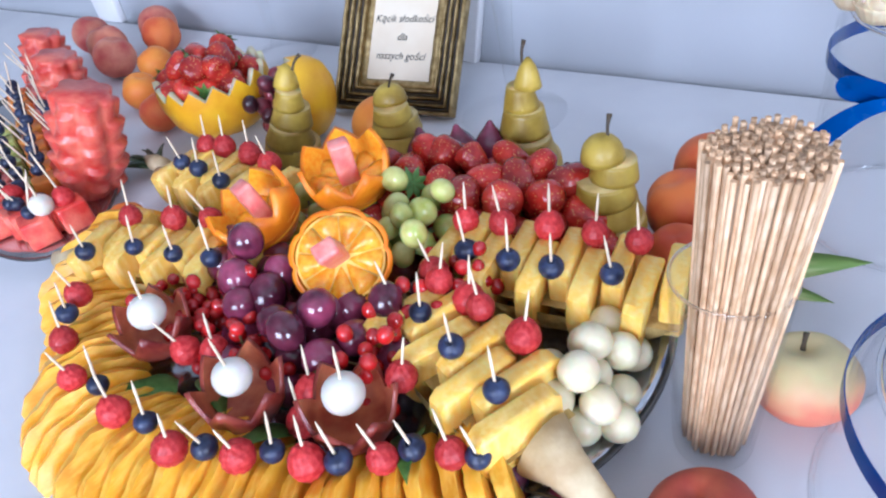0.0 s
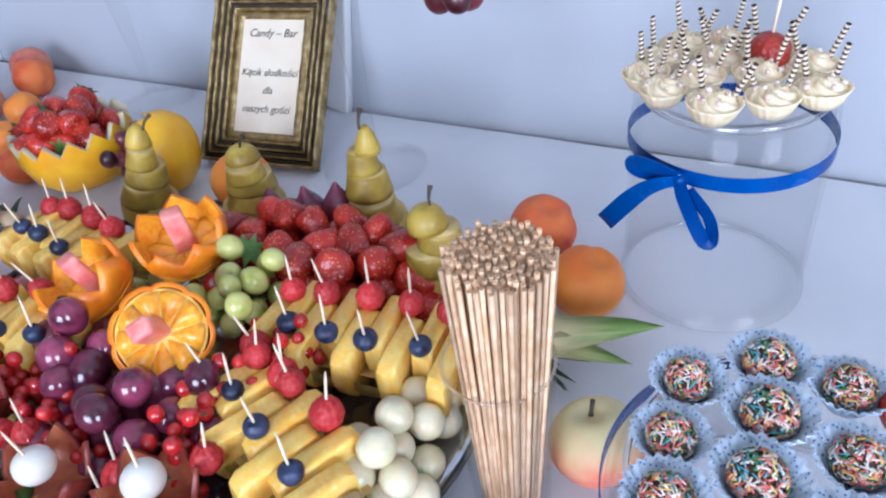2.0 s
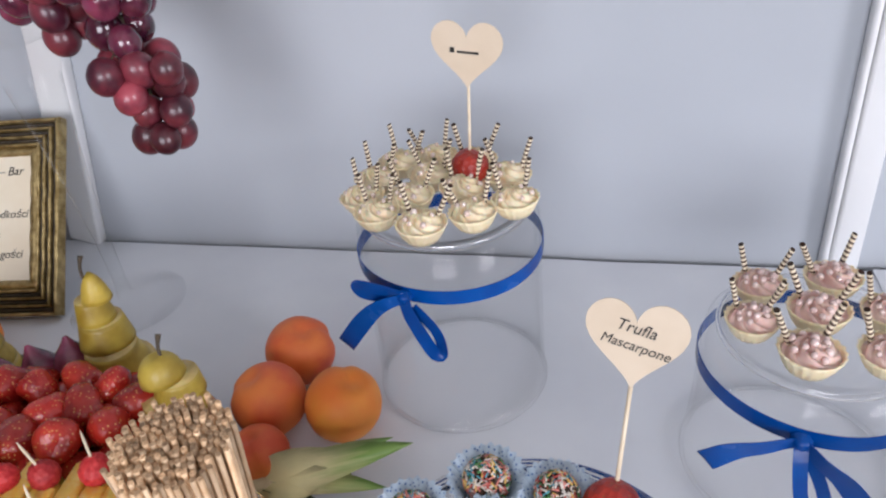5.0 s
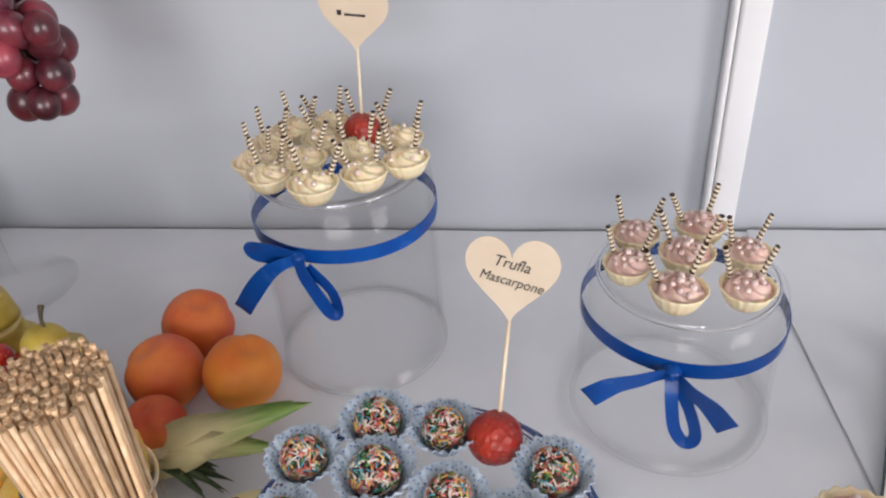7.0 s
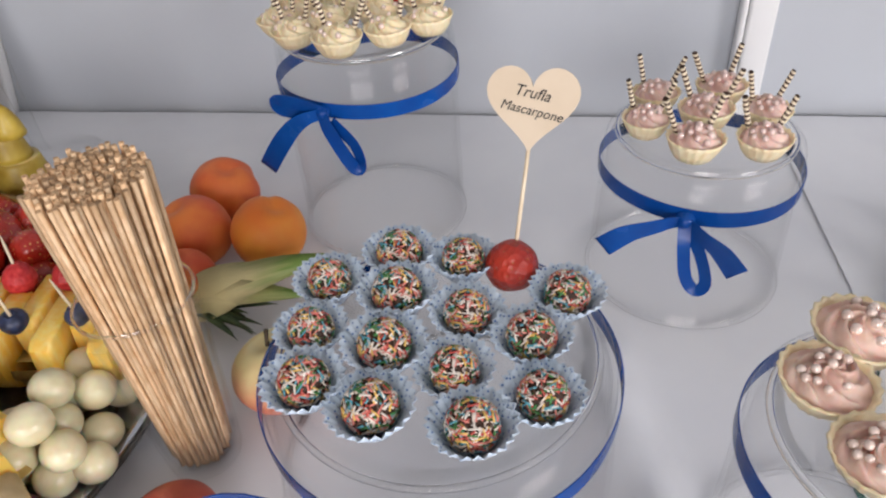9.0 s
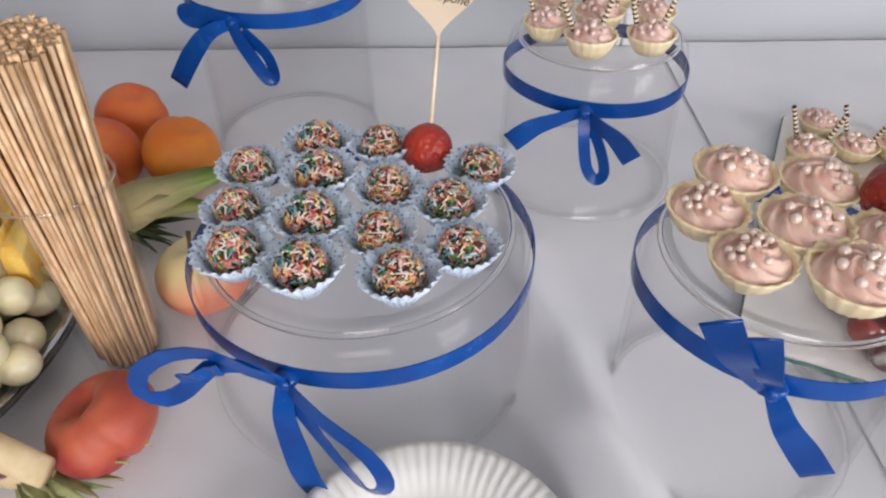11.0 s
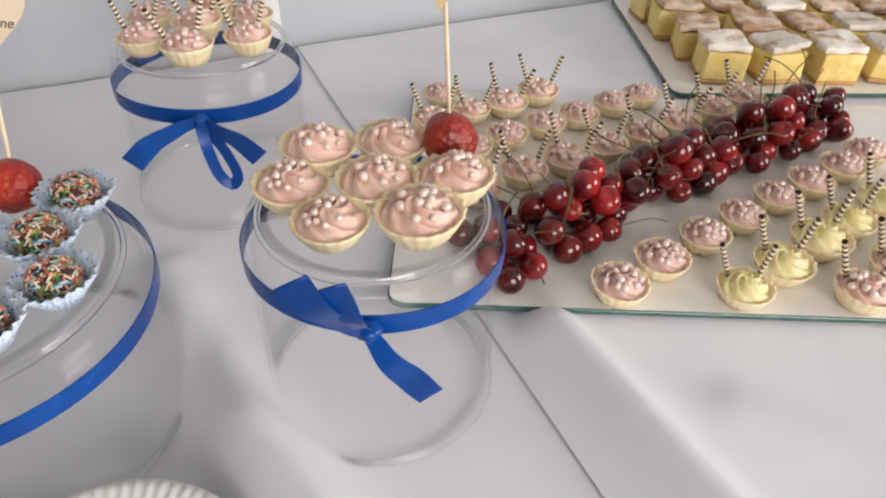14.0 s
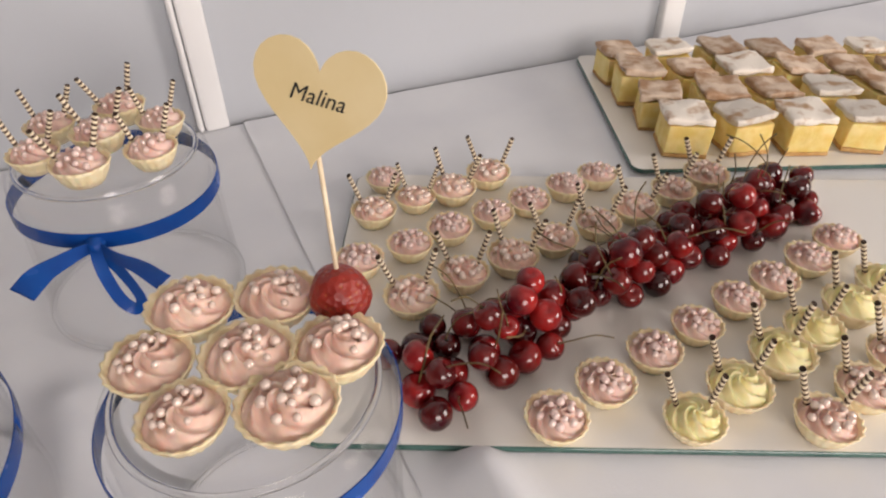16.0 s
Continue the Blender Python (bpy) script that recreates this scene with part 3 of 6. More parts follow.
# ---- tables and cloths ----
def table(x0, x1, label):
    root = thing("banquet_table", pose((x0 + x1) / 2, 0.43, 0), label, "table", "buffet tables")
    part("tabletop", box(x1 - x0 - 0.02, 0.68, 0.03, 0.004), "floor", root, "", pose(0, 0, 0.712))
    for sx in (-1, 1):
        for sy in (-1, 1):
            part("leg", box(0.05, 0.05, 0.712, 0.004), "floor", root, "", pose(sx * ((x1 - x0) / 2 - 0.08), sy * 0.29, 0))


table(-1.5, 0.53, "long banquet table under a white cloth")
table(0.53, 2.0, "second banquet table under a white cloth")

FOLDS = [  # a line along the cloth, its height and half width
    ([(0.347, 0.46), (0.352, 0.40), (0.366, 0.36), (0.374, 0.307), (0.390, 0.24), (0.404, 0.10)], 0.032, 0.018),
    ([(0.335, 0.45), (0.345, 0.36), (0.358, 0.30), (0.37, 0.22), (0.372, 0.10)], 0.012, 0.012),
    ([(0.553, 0.31), (0.558, 0.24), (0.57, 0.10)], 0.022, 0.016),
    ([(0.62, 0.22), (0.66, 0.16), (0.68, 0.10)], 0.005, 0.016),
    ([(0.20, 0.27), (0.19, 0.20), (0.18, 0.10)], 0.003, 0.014),
    ([(0.30, 0.62), (0.31, 0.52), (0.318, 0.46)], 0.002, 0.012),
]


def fold_height(x, y):
    z = 0.0
    for line, h, w in FOLDS:
        best = 9
        for (ax, ay), (bx, by) in zip(line, line[1:]):
            d = Vector((bx - ax, by - ay))
            t = max(0, min(1, ((x - ax) * d.x + (y - ay) * d.y) / d.length_squared))
            best = min(best, math.hypot(x - ax - t * d.x, y - ay - t * d.y))
        fade = min(1, max(0.25, (0.5 - y) / 0.2))
        z += h * fade * math.exp(-(best / w) ** 2)
    return z


def cloth(x0, x1, lift, label):
    """A cloth lying on the table and hanging down in front."""
    bm = bmesh.new()
    step = 0.0075
    nx = int((x1 - x0) / step)
    ys = [0.786 - i * step for i in range(int(0.70 / step))]
    rows = []
    for y in ys + [0.078, 0.074, 0.072, 0.070, 0.068, 0.065]:
        row = []
        for i in range(nx + 1):
            x = x0 + (x1 - x0) * i / nx
            z = TABLE - 0.0015 + lift + fold_height(x, y)
            z += 0.0016 * noise.noise(Vector((x * 5, y * 5, lift))) + 0.0004 * noise.noise(Vector((x * 22, y * 22, 3)))
            yy = y
            drop = ys[-1] - y
            if drop > 0:
                k = [0.078, 0.074, 0.072, 0.070, 0.068, 0.065].index(y)
                z -= (0.004, 0.02, 0.10, 0.25, 0.45, 0.70)[k]
                yy += 0.012 * noise.noise(Vector((x * 9, 0, 0))) * min(1, k / 3)
            row.append(bm.verts.new((x, yy, z)))
        rows.append(row)
    for a, b in zip(rows, rows[1:]):
        for k in range(nx):
            bm.faces.new((a[k], a[k + 1], b[k + 1], b[k]))
    return thing("tablecloth", Matrix(), label, "tablecloth", "tablecloths", bm, "cloth")


cloth(-1.55, 0.535, 0.0, "white cotton tablecloth with soft creases")
cloth(0.519, 2.02, 0.0022, "white cotton tablecloth overlapping the other")


# ---- inverted glass bowls with ribbons ----
def ripple_phase(keys):
    return 40 * sum(k[0] - k[2] for k in keys)


def satin(parent, keys, width, label="", twist=0.0):
    pts = curve_points(keys, 26)
    n = len(pts)
    sides = []
    out = Vector((0, 1, 0))
    for i in range(n):
        d = (pts[min(i + 1, n - 1)] - pts[max(i - 1, 0)]).normalized()
        s = d.cross(out)
        s = s.normalized() if s.length > 0.05 else Vector((0, 0, 1))
        s.rotate(Matrix.Rotation(twist * math.sin(math.pi * i / (n - 1)), 3, d))
        if sides and s.dot(sides[-1]) < 0:
            s = -s
        sides.append(s)
    if isinstance(width, tuple):
        width = [width[0] + (width[1] - width[0]) * min(1, 1.35 * i / (n - 1)) ** 0.8 for i in range(n)]
    pts = [p + out * 0.0008 * math.sin(i * 0.4 + ripple_phase(keys)) * min(1, i / 6) for i, p in enumerate(pts)]
    return part("bow_end", strip(pts, sides, width), "ribbon", parent, label)


def glass_bowl(x, y, top, r, base_r, ribbon_z, knot_angle, bow, label, ribbon_label, shoulder=0.010):
    h = top - TABLE
    wall = 0.0028
    prof = [(0, h), (r - shoulder, h), (r - shoulder * 0.45, h - shoulder * 0.16), (r - shoulder * 0.12, h - shoulder * 0.5), (r, h - shoulder * 1.1)]
    for i in range(1, 6):
        t = i / 5
        prof.append((r + (base_r - r) * t ** 1.3, (h - shoulder * 1.1) * (1 - t) + 0.003 * t))
    prof += [(base_r + 0.0022, 0.0022), (base_r + 0.0012, 0.0005), (base_r - 0.0012, 0.0005)]
    inner = [(base_r - wall, 0.004)]
    for i in range(4, -1, -1):
        t = i / 5
        inner.append((r - wall + (base_r - r) * t ** 1.3, (h - shoulder * 1.1) * (1 - t) + 0.003 * t))
    inner += [(r - wall - shoulder * 0.3, h - shoulder * 0.9), (r - wall - shoulder, h - 0.0045), (0, h - 0.0045)]
    root = thing("glass_bowl", pose(x, y, TABLE), label, "glass stand", "upturned glass bowls")
    part("bowl", lathe(prof + inner, 72), "glass", root)
    # thicker foot ring under the turned-up bowl's bottom
    ring = [(r * 0.80, h + 0.0002), (r * 0.83, h + 0.0012), (r * 0.86, h + 0.0002)]
    def torus(rad, z, t):
        return lathe([(rad + t * math.cos(math.tau * k / 10), z + t * math.sin(math.tau * k / 10)) for k in range(10)], 72, close=True)
    part("lip", torus(base_r, 0.0017, 0.0015), "glass_rim", root, "thick rounded glass lip")
    part("shoulder", torus(r - shoulder * 0.75, h - 0.0022, 0.0016), "glass_rim", root, "thick rounded glass shoulder")
    part("foot_ring", lathe(ring, 72), "glass", root, "thin ring moulded in the glass")
    zr = ribbon_z - TABLE
    rr = r + (base_r - r) * max(0, (h - zr) / h) ** 1.3 + 0.0016
    tie = thing("satin_ribbon", pose(x, y, TABLE + zr), ribbon_label, "ribbon", "blue ribbons")
    n = 90
    pts = [(rr * math.cos(math.tau * i / n), rr * math.sin(math.tau * i / n), 0.0015 * math.sin(math.tau * i / n * 2)) for i in range(n + 1)]
    part("band", strip(pts, [(0, 0, 1)] * (n + 1), 0.0105), "ribbon", tie)
    # the bow's own frame: u along the rim, v outward, w up
    v = Vector((math.cos(knot_angle), math.sin(knot_angle), 0))
    u = Vector((-v.y, v.x, 0))
    frame_m = Matrix((u, v, Vector((0, 0, 1)))).transposed().to_4x4()
    frame_m.translation = v * (rr + 0.002)
    knot = ball(0.006, 12, 8, 0.75, 0.25, 300)
    tied = part("knot", knot, "ribbon", tie, "", frame_m)
    for keys, width, twist in bow:
        satin(tied, keys, width, "", twist)
    return root


def angle_to(c, k):
    return math.atan2(k[1] - c[1], k[0] - c[0])


A, B, C, D = (0.173, 0.615), (0.405, 0.555), (0.447, 0.322), (0.256, 0.377)
TOP_A, TOP_B, TOP_C, TOP_D = 0.910, 0.865, 0.870, 0.843
glass_bowl(*A, TOP_A, 0.065, 0.066, 0.877, angle_to(A, (0.158, 0.552)), [
    ([(0, 0, 0), (-0.012, 0.010, 0.009), (-0.027, 0.010, 0.010), (-0.026, 0.008, 0.002), (0, 0.003, 0)], 0.010, 0.2),
    ([(0, 0.003, 0), (-0.012, 0.010, -0.003), (-0.026, 0.013, -0.016), (-0.046, 0.013, -0.043)], (0.007, 0.0135), 0.3),
    ([(0, 0.003, 0), (0.007, 0.009, -0.009), (0.015, 0.011, -0.021), (0.024, 0.011, -0.033), (0.028, 0.009, -0.031), (0.023, 0.007, -0.018), (0.007, 0.005, -0.004)], 0.0095, 0.3),
], "upturned clear glass bowl used as a cake stand", "royal blue satin ribbon tied in a bow round the glass")
glass_bowl(*B, TOP_B, 0.062, 0.066, 0.839, angle_to(B, (0.389, 0.492)), [
    ([(0, 0.002, 0), (-0.014, 0.008, -0.002), (-0.030, 0.012, -0.009), (-0.045, 0.012, -0.022)], (0.006, 0.0145), 0.25),
    ([(0, 0.002, 0), (0.010, 0.008, -0.004), (0.022, 0.012, -0.011), (0.034, 0.012, -0.024)], (0.006, 0.0135), -0.25),
    ([(0, 0.004, 0), (0.002, 0.010, -0.014), (0.006, 0.012, -0.034), (0.013, 0.012, -0.043), (0.018, 0.011, -0.036), (0.012, 0.009, -0.018), (0, 0.004, 0)], 0.0075, 0.4),
], "upturned clear glass bowl carrying rosy tartlets", "royal blue satin ribbon with trailing bow ends")
glass_bowl(*C, TOP_C, 0.061, 0.061, 0.852, angle_to(C, (0.425, 0.266)), [
    ([(0, 0.002, 0), (-0.009, 0.007, 0.009), (-0.019, 0.010, 0.022), (-0.027, 0.011, 0.036)], (0.007, 0.0145), 0.25),
    ([(0, 0.002, 0), (-0.003, 0.008, 0.009), (-0.007, 0.011, 0.020), (-0.012, 0.012, 0.035)], (0.007, 0.0110), 0.35),
    ([(0, 0.003, 0), (0.007, 0.007, -0.010), (0.016, 0.009, -0.021), (0.025, 0.009, -0.031)], (0.0065, 0.0130), 0.2),
], "upturned clear glass bowl with pink tartlets on top", "royal blue satin ribbon with a loose bow")
glass_bowl(*D, TOP_D, 0.088, 0.092, 0.825, angle_to(D, (0.233, 0.296)), [
    ([(0, 0.002, 0), (-0.012, 0.008, 0.010), (-0.026, 0.012, 0.021), (-0.044, 0.016, 0.019), (-0.060, 0.018, 0.006), (-0.064, 0.018, -0.009), (-0.055, 0.015, -0.014), (-0.043, 0.012, -0.006), (-0.030, 0.010, 0.009), (-0.016, 0.008, 0.012), (0, 0.005, 0.002)], 0.0085, 0.25),
    ([(-0.022, 0.013, 0.014), (-0.032, 0.014, 0.009), (-0.044, 0.015, 0.002)], 0.0060, 0.2),
    ([(0, 0.003, 0), (0.001, 0.010, -0.018), (0.006, 0.015, -0.040), (0.014, 0.016, -0.064)], (0.008, 0.0140), 0.2),
    ([(0, 0.003, 0), (0.020, 0.012, -0.007), (0.042, 0.018, -0.016), (0.050, 0.019, -0.030), (0.045, 0.017, -0.043), (0.034, 0.014, -0.045), (0.017, 0.010, -0.026), (0.002, 0.006, -0.006)], 0.0080, 0.3),
], "wide upturned clear glass bowl holding truffles", "royal blue satin ribbon with a large looped bow", 0.013)


# ---- tartlets ----
def shell_mesh(r, h):
    flutes = 20
    def wave(a, i):
        return (1 + 0.025 * math.cos(a * flutes) * (1 if 0 < i < 7 else 0), 0.0004 * math.cos(a * flutes) if 2 < i < 6 else 0)
    prof = [(0, 0), (r * 0.62, 0), (r * 0.80, h * 0.4), (r * 0.93, h * 0.8), (r, h), (r * 0.95, h * 1.02), (r * 0.90, h * 0.95), (r * 0.80, h * 0.6), (0, h * 0.55)]
    return mesh_of("shell", lathe(prof, 80, wave), "shell")


def cream_mesh(r, h, mat, seed):
    """A piped swirl that winds up to a low peak."""
    bm = bmesh.new()
    nr, na = 20, 64
    rings = []
    for i in range(nr + 1):
        q = i / nr
        ring = []
        for k in range(na):
            a = math.tau * k / na
            rad = r * (1 - q)
            swirl = math.sin(3 * a + q * 8 + seed)
            z = h * (1 - (1 - q) ** 2.2) + 0.0024 * (1 - abs(swirl) * 2) * math.sin(math.pi * min(1, q * 1.05)) ** 0.7 + 0.0007 * noise.noise(Vector((math.cos(a) * 2 * (1 - q), math.sin(a) * 2 * (1 - q), seed)))
            ring.append(bm.verts.new((rad * math.cos(a), rad * math.sin(a), z)) if i < nr else None)
        rings.append(ring)
    tip = bm.verts.new((0, 0, h))
    for i in range(nr):
        for k in range(na):
            j = (k + 1) % na
            if i + 1 < nr:
                bm.faces.new((rings[i][k], rings[i][j], rings[i + 1][j], rings[i + 1][k]))
            else:
                bm.faces.new((rings[i][k], rings[i][j], tip))
    return mesh_of("cream", bm, mat)


def straw_mesh(length, r):
    """A rolled wafer with alternating cream and cocoa bands."""
    bm = bmesh.new()
    n, seg = 19, 10
    rings = []
    for i in range(n + 1):
        z = length * i / n
        rings.append([bm.verts.new((r * math.cos(math.tau * k / seg), r * math.sin(math.tau * k / seg), z + 0.0007 * math.sin(math.tau * k / seg))) for k in range(seg)])
    core = [bm.verts.new((0.55 * r * math.cos(math.tau * k / seg), 0.55 * r * math.sin(math.tau * k / seg), length - 0.002)) for k in range(seg)]
    for i in range(n):
        for k in range(seg):
            f = bm.faces.new((rings[i][k], rings[i][(k + 1) % seg], rings[i + 1][(k + 1) % seg], rings[i + 1][k]))
            f.material_index = i % 2
    for k in range(seg):
        bm.faces.new((rings[n][k], rings[n][(k + 1) % seg], core[(k + 1) % seg], core[k])).material_index = 1
    bm.faces.new(core).material_index = 1
    return mesh_of("wafer_straw", bm, ["straw_light", "straw_dark"])


STRAW = straw_mesh(0.0285, 0.0017)
STRAW_SMALL = straw_mesh(0.027, 0.0015)
PEARL = {m: mesh_of("sugar_pearl", ball(0.0021, 12, 8), m) for m in ("pearl", "pearl_pink")}


def tartlet(r, h, cream, cream_h, pearls, straws, pearl_mat, label, group, seed, straw=None, spread=0.8):
    """The first of a kind, to be copied: shell, swirl of cream, pearls and two wafer straws."""
    q = random.Random(seed)
    root = thing("tartlet", Matrix(), label, "tartlet", group)
    part("shell", shell_mesh(r, h), None, root, "pale fluted wafer shell")
    lift = pose(0, 0, h * 0.78, 0, 0, q.uniform(0, 360))
    swirl = part("cream", cream_mesh(r * 0.88, cream_h, cream, seed), None, root, "piped cream swirl", lift)
    made = 0
    spots = []
    while made < pearls:
        a, d = q.uniform(0, math.tau), r * spread * math.sqrt(q.random()) * 0.86
        p = (d * math.cos(a), d * math.sin(a))
        if any(math.dist(p, s) < 0.0034 for s in spots) and q.random() < 0.93:
            continue
        spots.append(p)
        t = 1 - d / (r * 0.86)
        z = h * 0.78 + cream_h * (1 - (1 - t) ** 2.2) + 0.0010
        part("sugar_pearl", PEARL[pearl_mat], None, swirl, "", lift.inverted() @ scaled(pose(p[0], p[1], z), q.uniform(0.75, 1.08)))
        made += 1
    for i in range(straws):
        s = -1 if i else 1
        part("wafer_straw", straw or STRAW, None, root, "striped rolled wafer", pose(s * r * 0.38, r * 0.35, h * 0.5, q.uniform(-14, -4), s * q.uniform(10, 24), q.uniform(-12, 12)))
    return root


def spread_copies(masters, places, z, turn=None, seed=1, wobble=18, size=1.0):
    q = random.Random(seed)
    first = {}
    for i, (x, y, *kind) in enumerate(places):
        k = kind[0] if kind else i % len(masters)
        m = scaled(pose(x, y, z, q.uniform(-2.5, 2.5), q.uniform(-2.5, 2.5), (q.uniform(-25, 25) if turn is None else turn + q.uniform(-wobble, wobble))), size * q.uniform(0.95, 1.04))
        if k not in first:
            masters[k].matrix_basis = m
            first[k] = 1
        else:
            copy_thing(masters[k], m)


# white cream tartlets on the back bowl
white = [tartlet(0.0165, 0.0115, "cream_white", 0.008, 5, 2, "pearl", "cream-filled wafer tartlet with two striped straws", "white cream tartlets", s) for s in (11, 12, 13)]
spread_copies(white, [(0.120, 0.628), (0.130, 0.656), (0.156, 0.666), (0.134, 0.582), (0.168, 0.567), (0.199, 0.584), (0.224, 0.602), (0.186, 0.658), (0.214, 0.636), (0.118, 0.602), (0.152, 0.604), (0.158, 0.636), (0.186, 0.616)], TOP_A + 0.0006, seed=3)
# rosy tartlets on the middle bowl
rosy = [tartlet(0.0165, 0.0125, "cream_rose", 0.008, 13, 2, "pearl_pink", "wafer tartlet with rosy cream, pearls and two straws", "rosy tartlets", s) for s in (21, 22)]
spread_copies(rosy, [(0.376, 0.580), (0.419, 0.590), (0.367, 0.546), (0.404, 0.556), (0.441, 0.560), (0.392, 0.519), (0.432, 0.523)], TOP_B + 0.0006, seed=4)
# pink tartlets without straws on the front bowl
pink = [tartlet(0.0188, 0.0120, "cream_pink", 0.0085, 12, 0, "pearl", "large wafer tartlet with swirled pink cream and pearls", "pink tartlets", s, spread=0.7) for s in (31, 32, 33)]
spread_copies(pink, [(0.4325, 0.3615), (0.468, 0.354), (0.4125, 0.3355), (0.4495, 0.323), (0.484, 0.3125), (0.4215, 0.303), (0.458, 0.2915)], TOP_C + 0.0006, seed=5)


# ---- glass trays ----
def tray(x, y, yaw, length, depth, label):
    """A sheet of backed glass with rounded corners and a dark green edge; x, y is its front corner."""
    root = thing("glass_tray", pose(x, y, TABLE + 0.0035, 0, 0, yaw), label, "tray", "glass trays")
    r, n = 0.012, 6
    def outline(inset):
        out = []
        for cx, cy, a0 in ((length - r, depth - r, 0), (r, depth - r, 90), (r, r, 180), (length - r, r, 270)):
            for k in range(n + 1):
                a = radians(a0 + 90 * k / n)
                out.append((cx + (r - inset) * math.cos(a), cy + (r - inset) * math.sin(a)))
        return out
    def band(o1, z1, o2, z2, bm):
        a = [bm.verts.new((*p, z1)) for p in o1]
        b = [bm.verts.new((*p, z2)) for p in o2]
        for k in range(len(a)):
            j = (k + 1) % len(a)
            bm.faces.new((a[k], a[j], b[j], b[k]))
    bm = bmesh.new()
    for z in (0.0, 0.0045):
        bm.faces.new([bm.verts.new((*p, z)) for p in outline(0.0012)])
    part("glass_sheet", bm, "tray_glass", root, "glossy glass sheet with a cream back", smooth=False)
    bm = bmesh.new()
    band(outline(0.0012), 0, outline(0), 0.0008, bm)
    band(outline(0), 0.0008, outline(0), 0.0037, bm)
    band(outline(0), 0.0037, outline(0.0012), 0.0045, bm)
    bmesh.ops.remove_doubles(bm, verts=bm.verts, dist=1e-5)
    part("glass_edge", bm, "tray_edge", root, "dark green polished glass edge")
    return root


YAW, YAW2 = -25.5, -21.8
TRAY_TOP = TABLE + 0.0035 + 0.0045 + 0.0005
tray(0.466, 0.367, YAW, 0.62, 0.291, "cream-backed glass serving tray with a green edge")
tray(0.8215, 0.532, YAW2, 0.56, 0.268, "cream-backed glass tray under the custard cakes")
small = [
    tartlet(0.0150, 0.0105, "cream_rose", 0.0065, 15, 0, "pearl_pink", "small wafer tartlet covered in pink pearls", "tray tartlets", 41),
    tartlet(0.0150, 0.0105, "cream_pink", 0.0065, 13, 2, "pearl", "small wafer tartlet with pearls and two straws", "tray tartlets", 42, STRAW_SMALL),
    tartlet(0.0155, 0.0105, "cream_yellow", 0.0080, 0, 2, "pearl", "small wafer tartlet with yellow lemon cream and straws", "tray tartlets", 43, STRAW_SMALL),
]
BACK = [(0.605, 0.597, 0), (0.617, 0.557, 1), (0.651, 0.556, 1), (0.690, 0.566, 1), (0.579, 0.552, 1), (0.701, 0.515, 0), (0.741, 0.521, 0), (0.776, 0.525, 0), (0.775, 0.471, 1), (0.819, 0.478, 1), (0.861, 0.486, 1),
        (0.589, 0.500, 0), (0.626, 0.507, 0), (0.665, 0.511, 0), (0.548, 0.497, 0), (0.693, 0.461, 1), (0.734, 0.465, 1), (0.652, 0.454, 1), (0.611, 0.452, 1), (0.568, 0.445, 1)]
FRONT = [(0.603, 0.316, 0), (0.644, 0.326, 0), (0.688, 0.335, 0), (0.728, 0.343, 0), (0.770, 0.351, 0), (0.809, 0.357, 0), (0.851, 0.364, 0), (0.889, 0.372, 0),
         (0.675, 0.283, 2), (0.715, 0.291, 2), (0.758, 0.300, 2), (0.795, 0.308, 2), (0.836, 0.314, 2), (0.876, 0.322, 2), (0.742, 0.251, 1), (0.783, 0.259, 1), (0.823, 0.268, 1)]
spread_copies(small, BACK + FRONT, TRAY_TOP, turn=-35, seed=6, size=1.12)


# ---- custard cakes ----
def cake(seed, top="sugar"):
    q = random.Random(seed)
    root = thing("cake_slice", Matrix(), "square custard cake slice " + ("thickly dusted with icing sugar" if top == "sugar" else "with a browned, lightly dusted top"), "cake", "custard cakes")
    def block(s, z0, z1, bevel, amp):
        bm = box(s, s, z1 - z0, bevel, z0, 2)
        bmesh.ops.subdivide_edges(bm, edges=[e for e in bm.edges if e.calc_length() > s * 0.6], cuts=5, use_grid_fill=True)
        for v in bm.verts:
            v.co += amp * Vector((noise.noise(v.co * 90 + Vector((seed, 0, 0))), noise.noise(v.co * 90 + Vector((0, seed, 0))), noise.noise(v.co * 70 + Vector((0, 0, seed)))))
        return bm
    part("base", block(0.0415, 0, 0.004, 0.0012, 0.0012), "crust", root, "brown baked base")
    part("custard", block(0.0408, 0.004, 0.031, 0.0015, 0.0014), "custard", root, "yellow custard layer")
    part("topping", block(0.0420, 0.0315, 0.0385, 0.0018, 0.0030), top, root, "pastry top dusted with sugar", pose(q.uniform(-0.001, 0.001), q.uniform(-0.001, 0.001), 0.001, q.uniform(-3, 3), q.uniform(-3, 3), q.uniform(-5, 5)))
    return root


cakes = [cake(1), cake(2), cake(3, "sugar_thin"), cake(4, "sugar_thin"), cake(5, "sugar_thin")]
ca, sa = math.cos(radians(YAW2)), math.sin(radians(YAW2))
spots = []
for row in range(4):
    for col in range(8):
        u, v = 0.054 - row * 0.0075 + col * 0.0570 + 0.004 * noise.noise(Vector((row, col, 0))), 0.0385 + row * 0.0535 + 0.005 * noise.noise(Vector((col, row, 5)))
        spots.append((0.8215 + u * ca - v * sa, 0.532 + u * sa + v * ca, col % 2 if row == 0 or (row + col) % 4 == 0 else 2 + (col + row) % 3))
spread_copies(cakes, spots, TRAY_TOP, turn=YAW2, seed=8, wobble=9)


